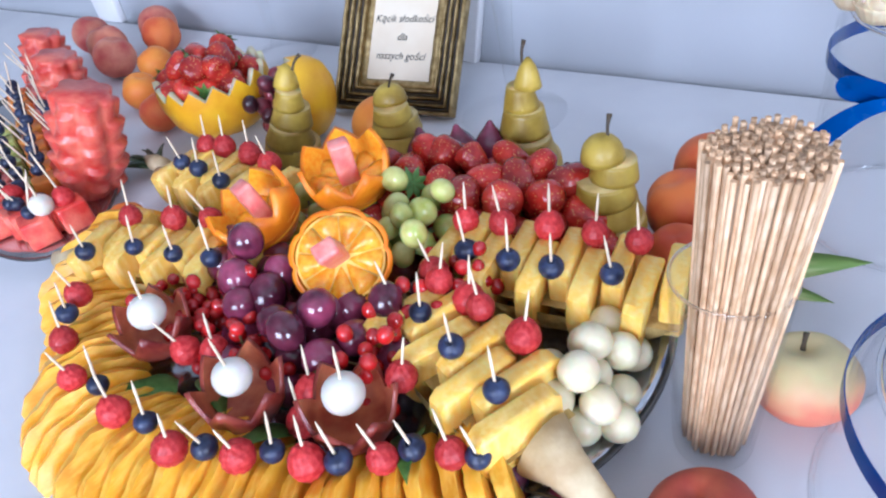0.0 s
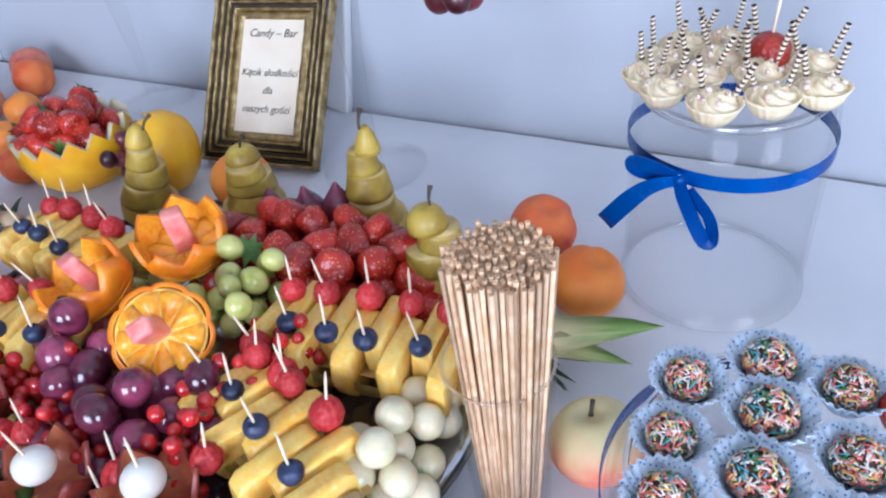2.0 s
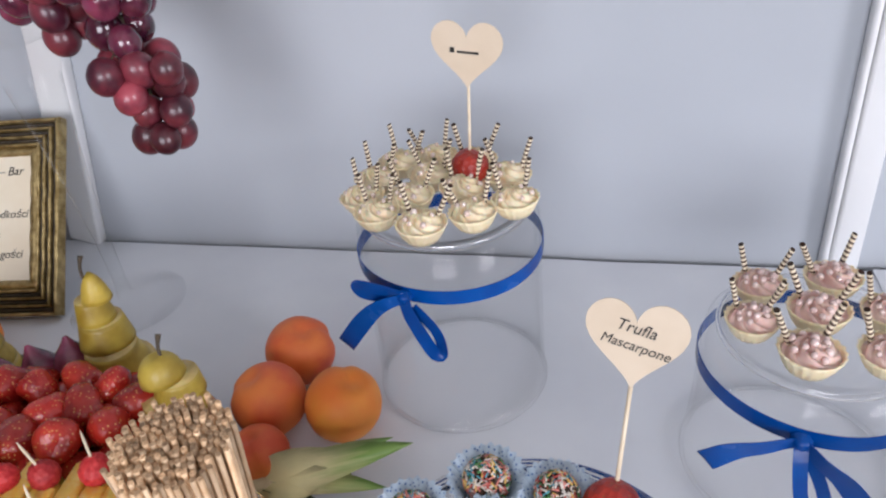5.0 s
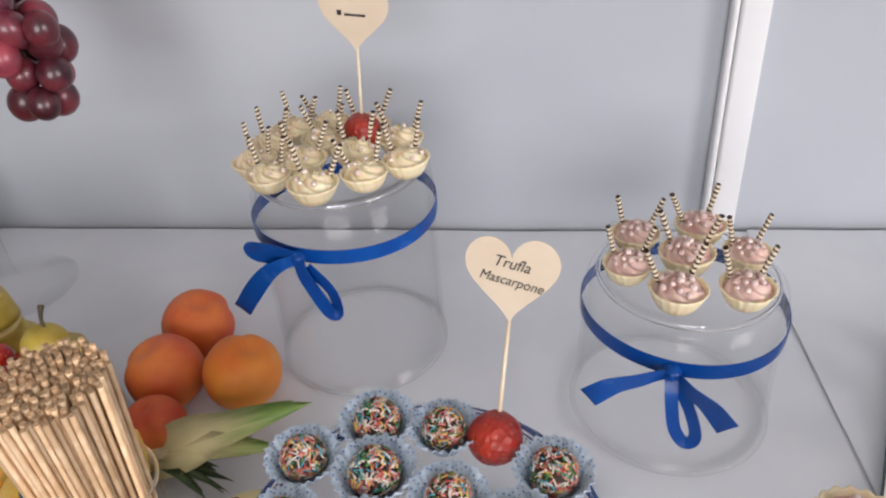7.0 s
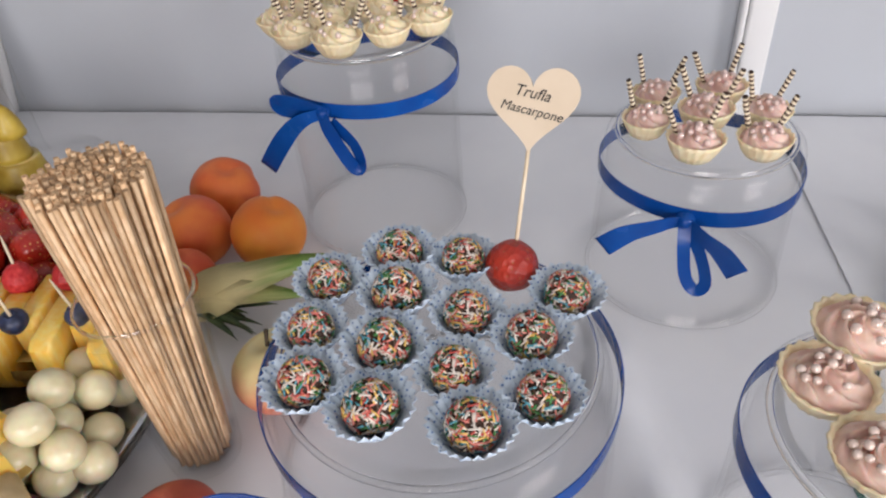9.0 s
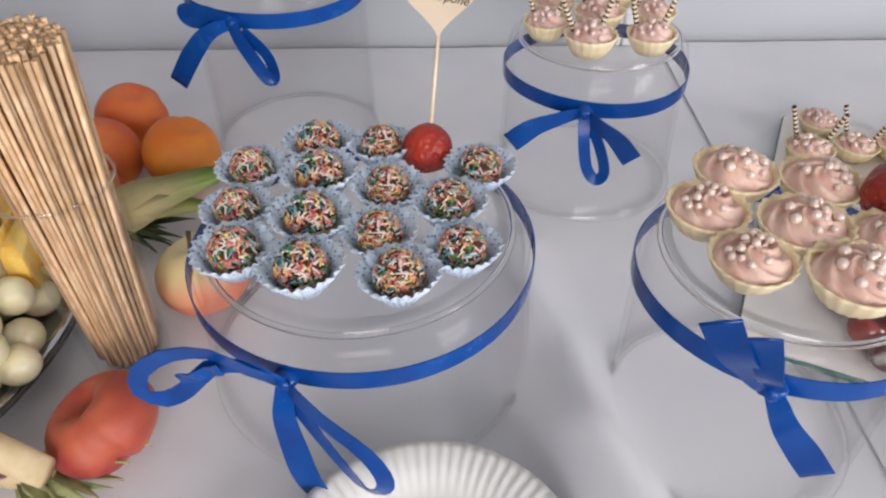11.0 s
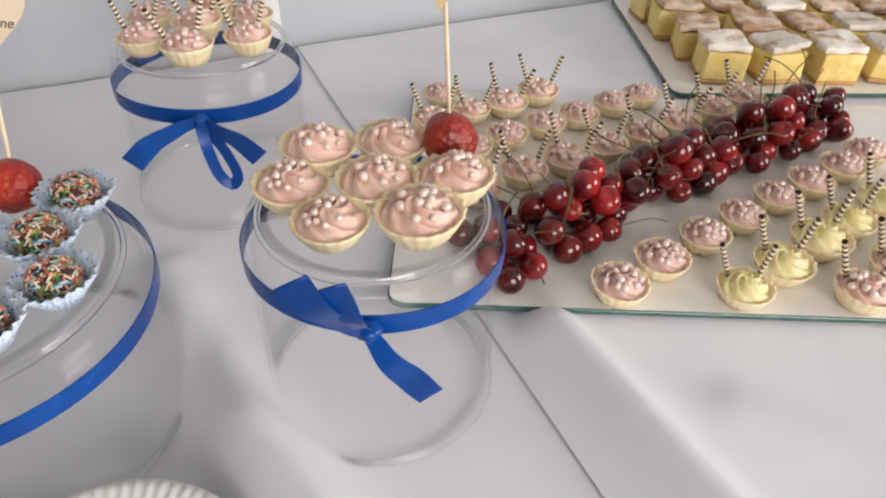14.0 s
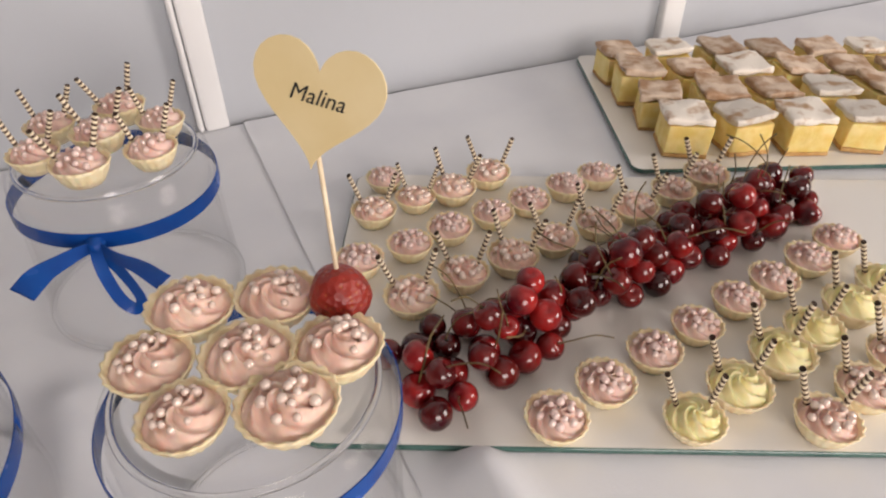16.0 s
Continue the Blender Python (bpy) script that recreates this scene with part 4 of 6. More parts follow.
# ---- cherries ----
def cherry(with_stem, seed):
    q = random.Random(seed)
    prof = [(0, -0.0098), (0.005, -0.0088), (0.0088, -0.005), (0.0102, 0), (0.0094, 0.0048), (0.0064, 0.0082), (0.003, 0.0086), (0.0, 0.0070)]
    root = thing("cherry", Matrix(), "dark red glossy cherry" + (" with its stem" if with_stem else ""), "cherry", "cherries", lathe(curve_profile(prof), 22), "cherry")
    if with_stem:
        bend = q.uniform(-0.012, 0.012)
        part("stem", tube(curve_points([(0, 0, 0.007), (bend * 0.5, 0.004, 0.017), (bend * 1.6, 0.011, 0.029), (bend * 2.4, 0.022, 0.036)], 10), 0.00055, 6), "green_stem", root, "thin curved stem")
    return root


def curve_profile(prof, n=18):
    return [(max(0, p.x), p.y) for p in curve_points([(r, z, 0) for r, z in prof], n)]


cher = [cherry(False, 1), cherry(False, 2), cherry(True, 3), cherry(True, 4), cherry(True, 8)]
q = random.Random(12)
first = set()
base_row = []
for layer, count, squeeze in ((0, 78, 1.0), (1, 46, 0.62), (2, 12, 0.30)):
    made = 0
    for tries in range(2500):
        if made == count:
            break
        t, side = q.random(), q.uniform(-1, 1)
        if layer == 2 and not (0.14 < t < 0.26 or 0.42 < t < 0.52 or 0.68 < t < 0.84):
            continue
        half = (0.029 - 0.014 * math.exp(-((t - 0.37) / 0.05) ** 2) - 0.008 * math.exp(-((t - 0.60) / 0.05) ** 2) - 0.009 * max(0, t - 0.85) / 0.15 + 0.005 * math.sin(t * 21)) * squeeze
        p = Vector((0.534 + 0.380 * t - 0.17 * side * half, 0.374 + 0.064 * t + 0.98 * side * half, TRAY_TOP + 0.0098 + layer * 0.0148))
        if all((p - Vector(o)).length > 0.0186 for o in base_row):
            base_row.append(tuple(p))
            made += 1
for x, y, z in base_row:
    k = q.choices((0, 1, 2, 3, 4), (4, 3, 2, 2, 2))[0]
    m = scaled(pose(x, y, z, q.uniform(-50, 50), q.uniform(-50, 50), q.uniform(0, 360)), q.uniform(0.88, 1.06))
    if k not in first:
        cher[k].matrix_basis = m
        first.add(k)
    else:
        copy_thing(cher[k], m)


# ---- truffles ----
def truffle(seed):
    q = random.Random(seed)
    root = thing("truffle", Matrix(), "cocoa truffle in coloured sprinkles in a dotted paper cup", "truffle", "sprinkled truffles")
    core = part("cocoa_ball", ball(0.0109, 20, 12, 0.95, 0.04, 200, seed), "truffle", root, "dark cocoa ball", pose(0, 0, 0.0122))
    pieces = []
    bm = bmesh.new()
    for _ in range(330):
        z = q.uniform(-0.35, 1)
        a = q.uniform(0, math.tau)
        s = math.sqrt(max(0, 1 - z * z))
        nrm = Vector((s * math.cos(a), s * math.sin(a), z))
        t = nrm.orthogonal().normalized()
        t.rotate(Matrix.Rotation(q.uniform(0, math.tau), 3, nrm))
        c = nrm * q.uniform(0.0109, 0.0118) + Vector((0, 0, 0.0120))
        side = nrm.cross(t)
        half, w = q.uniform(0.0017, 0.0026), 0.00052
        v = [bm.verts.new(c + t * half * e + side * w * math.cos(b) + nrm * w * math.sin(b)) for e in (-1, 1) for b in (0.8, 2.4, 3.9, 5.5)]
        for k in range(4):
            j = (k + 1) % 4
            bm.faces.new((v[k], v[j], v[4 + j], v[4 + k]))
        bm.faces.new(v[3::-1])
        bm.faces.new(v[4:])
    tagged(part("sugar_coating", bm, "sprinkle", core, "mixed coloured sugar sprinkles", pose(0, 0, -0.0122)), kind="stuff")
    flutes = 26
    def wave(a, i):
        k = (0, 0.02, 0.045, 0.06, 0.06, 0.045, 0.02, 0)[i]
        return 1 + k * math.cos(a * flutes), 0.0005 * math.cos(a * flutes * 0.5) if i in (3, 4) else 0
    cup = [(0, 0.0003), (0.0088, 0.0003), (0.0128, 0.0065), (0.0192, 0.0155), (0.0189, 0.0156), (0.0123, 0.0067), (0.0084, 0.0009), (0, 0.0009)]
    part("paper_cup", lathe(cup, 104, wave), "paper_cup", root, "pleated pale blue dotted paper cup")
    return root


truffles = [truffle(s) for s in (1, 2, 3, 4)]
spread_copies(truffles, [(0.229, 0.429), (0.264, 0.426), (0.318, 0.403), (0.196, 0.405), (0.234, 0.397), (0.270, 0.386), (0.302, 0.372), (0.197, 0.369), (0.234, 0.361), (0.269, 0.350), (0.308, 0.338), (0.203, 0.337), (0.236, 0.325), (0.280, 0.320)], TOP_D + 0.0014, seed=9)


# ---- strawberries and name hearts ----
def strawberry_mesh(seed, r=0.0145, length=0.034):
    prof = curve_profile([(0, -length * 0.5), (r * 0.42, -length * 0.46), (r * 0.78, -length * 0.24), (r * 0.96, length * 0.12), (r * 0.98, length * 0.30), (r * 0.70, length * 0.44), (r * 0.25, length * 0.45), (0, length * 0.42)], 20)
    bm = lathe(prof, 24)
    for v in bm.verts:
        v.co *= 1 + 0.08 * noise.noise(v.co * 70 + Vector((seed * 3.1, 0, seed)))
    return mesh_of("strawberry", bm, "strawberry")


def calyx_mesh(r=0.0145, length=0.034):
    bm = bmesh.new()
    centre = bm.verts.new((0, 0, length * 0.45))
    for k in range(8):
        a = math.tau * k / 8
        d, s = Vector((math.cos(a), math.sin(a), 0)), Vector((-math.sin(a), math.cos(a), 0))
        z = length * 0.45
        v = [centre] + [bm.verts.new(p) for p in (d * r * 0.5 + s * r * 0.2 + Vector((0, 0, z + 0.001)), d * r * 1.05 + Vector((0, 0, z + 0.002 * (k % 3) - 0.001)), d * r * 0.5 - s * r * 0.2 + Vector((0, 0, z + 0.001)), d * r * 0.5 + Vector((0, 0, z + 0.0025)))]
        for f in ((0, 1, 4), (1, 2, 4), (2, 3, 4), (3, 0, 4)):
            bm.faces.new([v[i] for i in f])
    return mesh_of("calyx", bm, "leaf")


BERRY = [strawberry_mesh(s) for s in (1, 2, 3, 4)]
CALYX = calyx_mesh()


def stick_berry(seed):
    """A plump hulled strawberry, domed where the stick goes in."""
    r, n = 0.0134, 0.0285
    bm = lathe(curve_profile([(0, -n * 0.50), (r * 0.50, -n * 0.45), (r * 0.88, -n * 0.24), (r, n * 0.04), (r * 0.90, n * 0.26), (r * 0.58, n * 0.42), (r * 0.22, n * 0.48), (0, n * 0.49)], 20), 28)
    for v in bm.verts:
        v.co *= 1 + 0.12 * noise.noise(v.co * 75 + Vector((seed * 2.3, 0, seed)))
    return mesh_of("strawberry", bm, "hulled_berry")


BERRY += [stick_berry(s) for s in (5, 6, 7)]


def strawberry(m, k=0, leafy=False, group="", label="ripe red glossy strawberry"):
    ob = thing("strawberry", m, label + (" with its green calyx" if leafy else ""), "strawberry", group, BERRY[k])
    if leafy:
        part("calyx", CALYX, None, ob, "green leafy calyx")
    return ob


def heart_mesh(wide, thick=0.0010):
    pts = []
    for i in range(48):
        t = math.tau * i / 48
        x = 16 * math.sin(t) ** 3
        y = 13 * math.cos(t) - 5 * math.cos(2 * t) - 2 * math.cos(3 * t) - math.cos(4 * t)
        pts.append((x * wide / 32, y * wide / 32))
    bm = bmesh.new()
    f = [bm.verts.new((x, y, thick / 2)) for x, y in pts]
    b = [bm.verts.new((x, y, -thick / 2)) for x, y in pts]
    for k in range(48):
        j = (k + 1) % 48
        bm.faces.new((f[k], f[j], b[j], b[k]))
    bm.faces.new(f)
    bm.faces.new(b[::-1])
    return bm


def name_heart(foot, centre, yaw, roll, wide, lines, mat, label, bars=(), slope=-2, lean=0):
    """A card heart on a stick; the stick stands in a strawberry."""
    foot, centre = Vector(foot), Vector(centre)
    m = Matrix.Translation(centre) @ pose(0, 0, 0, 0, 0, yaw) @ pose(0, 0, 0, 90 - lean, 0, 0) @ pose(0, 0, 0, 0, 0, roll)
    root = thing("name_heart", m, label, "sign", "name hearts")
    part("card", heart_mesh(wide), mat, root, "", smooth=False)
    tip = m @ Vector((0, -wide * 0.30, -0.0016))
    inv = m.inverted()
    part("stick", tube([inv @ foot, inv @ tip], 0.0011, 8), "toothpick", root, "thin wooden stick")
    for text, size, y in lines:
        words("lettering", text, size, root, pose(0.0, y, 0.0007, 0, 0, slope))
    for w, h, x, y in bars:
        part("lettering", box(w, h, 0.0003, 0, 0.0006), "ink", root, "dark line of small writing", pose(x, y, 0), smooth=False)
    return root


strawberry(pose(0.290, 0.4215, TOP_D + 0.0136, 10, 8, 30), 4, False, "", "red strawberry holding a name stick")
name_heart((0.291, 0.4225, 0.860), (0.2975, 0.457, 0.931), -15, 3, 0.047, [("Trufla", 0.0078, 0.0050), ("Mascarpone", 0.0066, -0.0035)], "card_pale", "pale beige card heart lettered Trufla Mascarpone", (), -9, 22)
strawberry(pose(0.4935, 0.3395, TOP_C + 0.0136, 4, -5, 80), 5, False, "", "red strawberry holding a name stick")
name_heart((0.4935, 0.3395, 0.888), (0.4965, 0.351, 0.9715), -42, -6, 0.054, [("Malina", 0.0090, 0.0)], "card", "beige card heart lettered Malina", (), lean=13)
strawberry(pose(0.188, 0.634, TOP_A + 0.0165, -4, 0, 10), 6, False, "", "red strawberry holding a name stick")
name_heart((0.188, 0.634, 0.925), (0.191, 0.640, 1.008), -12, -3, 0.050, [], "card_pale", "pale beige card heart with a line of writing", [(0.0030, 0.0034, -0.0100, 0.0), (0.015, 0.0015, 0.001, -0.001)])


# ---- paper plate ----
def paper_plate():
    r = 0.071
    flutes = 72
    prof = [(0, 0.0010), (r * 0.60, 0.0010), (r * 0.68, 0.0030), (r * 0.75, 0.0085), (r * 0.83, 0.0120), (r * 0.93, 0.0140), (r * 0.99, 0.0142), (r, 0.0128),
            (r * 0.98, 0.0128), (r * 0.92, 0.0126), (r * 0.82, 0.0106), (r * 0.74, 0.0072), (r * 0.66, 0.0016), (r * 0.58, 0.0), (0, 0.0)]
    def wave(a, i):
        k = 0.00055 if i in (3, 4, 5, 9, 10, 11) else 0
        return 1, k * math.cos(a * flutes)
    return lathe(prof, 288, wave)


thing("paper_plate", pose(0.292, 0.2235, TABLE + 0.006), "white paper plate with a fluted rim on the cloth", "plate", "", paper_plate(), "plate")


# ---- skewers in a glass ----
GX, GY = 0.1135, 0.366
g = thing("drinking_glass", pose(GX, GY, TABLE + 0.001), "tall clear drinking glass full of bamboo skewers", "glass")
gp = [(0, 0), (0.0195, 0), (0.0212, 0.0012), (0.0216, 0.004), (0.0240, 0.045), (0.0268, 0.092), (0.0284, 0.124), (0.0282, 0.1252), (0.0272, 0.1240), (0.0256, 0.092), (0.0228, 0.045), (0.0200, 0.012), (0.0185, 0.0085), (0, 0.0075)]
part("tumbler", lathe(gp[2:12], 56), "glass", g)
part("lip", lathe([(0.0279 + 0.0008 * math.cos(math.tau * k / 8), 0.1248 + 0.0008 * math.sin(math.tau * k / 8)) for k in range(8)], 56, close=True), "glass_rim", g, "rounded glass lip")
part("base", lathe(gp[:3] + gp[11:], 56), "glass", g, "thick clear glass bottom")
q = random.Random(5)
sk = mesh_of("bamboo_skewer", tube([(0, 0, 0), (0, 0, 0.06), (0, 0, 0.13), (0, 0, 0.1885)], 0.00124, 7), ["skewer", "skewer_end"])
for p in sk.polygons:
    if len(p.vertices) > 4:
        p.material_index = 1
        p.use_smooth = False
n_sk = 185
for i in range(n_sk):
    rr = math.sqrt((i + 0.5) / n_sk)
    a = i * 2.39996
    foot = Vector((GX + 0.0165 * rr * math.cos(a), GY + 0.0165 * rr * math.sin(a), TABLE + 0.010))
    head = Vector((GX + 0.009 + 0.0245 * rr * math.cos(a + 0.05) + q.uniform(-0.0006, 0.0006), GY - 0.006 + 0.0245 * rr * math.sin(a + 0.05) + q.uniform(-0.0006, 0.0006), TABLE + 0.198))
    d = (head - foot)
    foot.z += q.uniform(-0.0015, 0.0012)
    m = Matrix.Translation(foot) @ d.to_track_quat("Z", "Y").to_matrix().to_4x4()
    thing("bamboo_skewer", m, "thin natural bamboo skewer standing in the glass", "skewer", "bamboo skewers", sk)


# ---- peaches and apricots ----
def peach_mesh(r, mat, seed, flat=1.0, dimple=0.20, groove=0.10):
    """A round fruit with a dimple on top and a crease down one side."""
    bm = bmesh.new()
    na, nr = 40, 24
    grid = []
    for i in range(nr + 1):
        th = math.pi * i / nr
        row = []
        for k in range(na):
            a = math.tau * k / na
            s = math.sin(th)
            d = r * (1 + 0.02 * noise.noise(Vector((s * math.cos(a) * 2, s * math.sin(a) * 2, math.cos(th) * 2 + seed))))
            crease = math.exp(-(min(a, math.tau - a) / 0.22) ** 2) * groove * s
            d *= 1 - crease
            z = math.cos(th) * d * flat
            z -= dimple * r * math.exp(-((s / 0.30) ** 2)) if th < math.pi / 2 else -0.07 * r * math.exp(-((s / 0.3) ** 2))
            row.append((d * s * math.cos(a), d * s * math.sin(a), z))
        grid.append(row)
    top, bot = bm.verts.new(grid[0][0]), bm.verts.new(grid[-1][0])
    rings = [[bm.verts.new(p) for p in row] for row in grid[1:-1]]
    for k in range(na):
        j = (k + 1) % na
        bm.faces.new((top, rings[0][k], rings[0][j]))
        bm.faces.new((bot, rings[-1][j], rings[-1][k]))
        for a, b in zip(rings, rings[1:]):
            bm.faces.new((a[k], b[k], b[j], a[j]))
    return mesh_of("peach", bm, mat)


def fruit(name, x, y, r, mesh, label, group, turn=(0, 0, 0), z=None, flat=0.95, stem=False):
    ob = thing(name, pose(x, y, (TABLE if z is None else z) + r * flat, *turn), label, name, group, mesh)
    if stem:
        part("stem", tube([(0, 0, r * 0.66), (0.001, 0, r * 0.80), (0.003, 0.001, r * 1.0)], [0.0016, 0.0012, 0.0016], 7), "dark_stem", ob, "short dark stem")
    return ob


PE = peach_mesh(0.0285, "peach", 1)
PO = peach_mesh(0.0285, "apricot", 2)
PR = peach_mesh(0.030, "peach_red", 3)
PF = peach_mesh(0.0285, "peach_dark", 4, 0.76, 0.46, 0.17)
PP = peach_mesh(0.0290, "peach_pale", 5, 0.86, 0.30, 0.03)
RP = "peaches on the cloth"
fruit("peach", 0.041, 0.596, 0.0285, PE, "reddish orange ripe peach", RP, (15, 10, 40))
fruit("peach", 0.038, 0.540, 0.0285, PE, "reddish orange ripe peach", RP, (0, 20, 200))
fruit("peach", 0.097, 0.543, 0.0285, PO, "golden orange ripe peach", RP, (20, -10, 120))
fruit("peach", 0.050, 0.493, 0.0220, peach_mesh(0.0220, "peach", 8), "reddish orange ripe peach", RP, (10, 0, 300))
fruit("peach", 0.126, 0.3035, 0.0285, PF, "flat red peach with a deep crease", RP, (22, -14, -60), flat=0.74)
fruit("apple", 0.149, 0.411, 0.0290, PP, "pale yellow and pink apple with a dark stem", RP, (-14, -8, 30), stem=True, flat=0.84)
BP = "peaches at the back"
PS, AS = peach_mesh(0.0245, "peach", 6), peach_mesh(0.0245, "apricot", 7)
for x, y, mesh, r, lab in ((-0.676, 0.558, AS, 0.0245, "golden orange ripe apricot"), (-0.738, 0.629, AS, 0.0245, "golden orange ripe apricot"), (-0.824, 0.707, PE, 0.0285, "reddish orange ripe peach"), (-0.590, 0.524, PS, 0.0245, "reddish orange ripe peach"),
                          (-0.968, 0.676, PR, 0.030, "dusky pink velvety peach"), (-0.822, 0.620, PR, 0.030, "dusky pink velvety peach"), (-0.888, 0.652, PR, 0.030, "dusky pink velvety peach"), (-0.868, 0.735, PR, 0.030, "dusky pink velvety peach")):
    fruit("peach", x, y, r, mesh, lab, BP, (rnd.uniform(-30, 30), rnd.uniform(-30, 30), rnd.uniform(0, 360)))


# ---- pineapple crowns lying on the cloth ----
def leaf_mesh(length, wide, arch, seed):
    bm = bmesh.new()
    rows = []
    n = 10
    for i in range(n + 1):
        t = i / n
        w = wide * (1 - t ** 2.5) * (0.75 + 0.25 * math.sin(math.pi * min(1, t * 2)))
        z = arch * math.sin(math.pi * t * 0.8)
        x = length * t
        y = 0.15 * wide * math.sin(t * 3 + seed)
        rows.append([bm.verts.new((x, y + w * e, z + up)) for e, up in ((-1, 0.30 * w), (0, -0.1 * w), (1, 0.30 * w), (0, -0.1 * w - 0.0012))])
    for a, b in zip(rows, rows[1:]):
        for k in range(4):
            bm.faces.new((a[k], a[(k + 1) % 4], b[(k + 1) % 4], b[k]))
    bm.faces.new(rows[0])
    return bm


def crown(m, broad, narrow, length, label, seed=0, dark="pine_dark", spread=(-42, 14)):
    """Half a pineapple top lying on its side: broad pale leaves above, short dark ones below."""
    q = random.Random(seed)
    root = thing("leaf_tuft", m, label, "pineapple top", "cut pineapple tops")
    part("core", tube([(-0.014, 0, 0.010), (0.006, 0, 0.010), (0.026, 0, 0.010)], [0.009, 0.0095, 0.004], 12), "pine_stem", root, "pale cut core")
    for yaw, tilt, roll, L, w in broad:
        part("leaf", leaf_mesh(L, w, L * 0.10, yaw), "pine_leaf", root, "broad leaf, pale at its foot and green at its tip", pose(0.004, 0, 0.012, roll, -tilt, yaw))
    for i in range(narrow):
        L = length * q.uniform(0.65, 1.1)
        part("leaf", leaf_mesh(L, length * q.uniform(0.06, 0.10), L * q.uniform(0.02, 0.10), i), dark, root, "short stiff green leaf", pose(0.006, 0, q.uniform(0.006, 0.011), q.uniform(-40, 40), -q.uniform(-2, 6), q.uniform(*spread)))
    return root


crown(pose(0.050, 0.474, TABLE + 0.002, 0, 0, 8), [(5, 12, 38, 0.118, 0.0185), (-5, 5, 26, 0.098, 0.0150), (17, 5, 30, 0.100, 0.0130)], 16, 0.062, "pineapple crown half with broad pale leaves on the cloth", 2)
crown(pose(0.084, 0.284, TABLE + 0.002, 0, 0, -12), [], 18, 0.060, "cut pineapple crown with pale green leaves", 4, "pine_green", (-48, 40))
crown(pose(-0.500, 0.446, TABLE + 0.004, 0, 0, 175), [], 14, 0.060, "dark pineapple crown stub with clipped leaves", 7, spread=(-50, 50))


# ---- the fruit platter ----
PX, PY, PZ = -0.160, 0.372, TABLE + 0.018
def oval(bm, sx, sy):
    for v in bm.verts:
        v.co.x *= sx
        v.co.y *= sy
    return bm


pl = thing("fruit_platter", pose(PX, PY, TABLE + 0.001), "large oval mirrored platter piled with cut fruit", "platter")
part("dish", oval(lathe([(0, 0.0155), (0.86, 0.0155), (0.95, 0.0165), (0.985, 0.0185), (0.985, 0.0160), (0.90, 0.010), (0.62, 0.004), (0.60, 0.0), (0, 0.0)], 96), 0.242, 0.205), "platter", pl, "", smooth=True)
part("rim", oval(lathe([(0.985, 0.0165), (1.0, 0.0175), (1.0, 0.0195), (0.985, 0.0190)], 96, close=True), 0.242, 0.205), "platter_rim", pl, "thin dark rim")


def pick_mesh():
    return mesh_of("toothpick", tube([(0, 0, -0.012), (0, 0, 0.0), (0, 0, 0.020), (0, 0, 0.027)], [0.0004, 0.0009, 0.0009, 0.0003], 7), "toothpick")


def raspberry_mesh(seed):
    """One surface swelling into drupelets."""
    spots = []
    for row in range(7):
        th = math.pi * (0.10 + 0.80 * row / 6)
        n = max(4, round(13 * math.sin(th)))
        for k in range(n):
            a = math.tau * (k + 0.5 * (row % 2)) / n
            spots.append(Vector((math.sin(th) * math.cos(a), math.sin(th) * math.sin(a), math.cos(th))))
    bm = ball(1.0, 40, 26)
    for v in bm.verts:
        d = v.co.normalized()
        near = min((d - s).length for s in spots)
        f = 0.80 + 0.21 * math.sqrt(max(0, 1 - (near / 0.33) ** 2))
        taper = 1 - 0.16 * max(0, d.z)
        v.co = Vector((d.x * 0.0096 * f * taper, d.y * 0.0096 * f * taper, d.z * 0.0106 * f))
    return mesh_of("raspberry", bm, "raspberry")


def blueberry_mesh():
    prof = [(0, -0.0068), (0.0050, -0.0050), (0.0074, 0), (0.0066, 0.0040), (0.0040, 0.0062), (0.0028, 0.0070), (0.0020, 0.0058), (0, 0.0052)]
    return mesh_of("blueberry", lathe(curve_profile(prof), 18, lambda a, i: (1, 0.0004 * math.cos(5 * a) if 11 < i < 15 else 0)), "blueberry")


PICK, RASP, BLUE = pick_mesh(), raspberry_mesh(1), blueberry_mesh()
WBALL = mesh_of("melon_ball", ball(0.0118, 22, 14, 0.97, 0.06, 60, 3), "mozzarella")


PICK_LONG = mesh_of("toothpick", tube([(0, 0, -0.012), (0, 0, 0.0), (0, 0, 0.038), (0, 0, 0.046)], [0.0004, 0.0010, 0.0010, 0.0003], 7), "toothpick")


def berry_pick(kind, x, y, z, lean=None, q=rnd, pick=PICK):
    """A berry on a toothpick; the toothpick goes down into the fruit below."""
    tilt = lean or (q.uniform(-14, 14), q.uniform(-14, 14))
    mesh, label, name = {"r": (RASP, "red raspberry on a wooden toothpick", "raspberry"), "b": (BLUE, "dark blueberry on a wooden toothpick", "blueberry"), "w": (WBALL, "white melon ball on a toothpick", "melon_ball")}[kind]
    root = thing("fruit_pick", pose(x, y, z, *tilt, q.uniform(0, 360)), label, "fruit pick", "fruit picks")
    part(name, mesh, None, root, "", scaled(pose(0, 0, 0, q.uniform(-12, 12), 0, 0), q.uniform(0.9, 1.1)))
    part("toothpick", pick, None, root, "pale wooden toothpick", pose(0, 0, {"r": 0.004, "b": 0.003, "w": 0.008}[kind]))
    return root


def crisp(bm):
    """Keep the knife-cut edges sharp."""
    bmesh.ops.recalc_face_normals(bm, faces=bm.faces)
    for e in bm.edges:
        if len(e.link_faces) == 2 and e.calc_face_angle() > 0.75:
            e.smooth = False


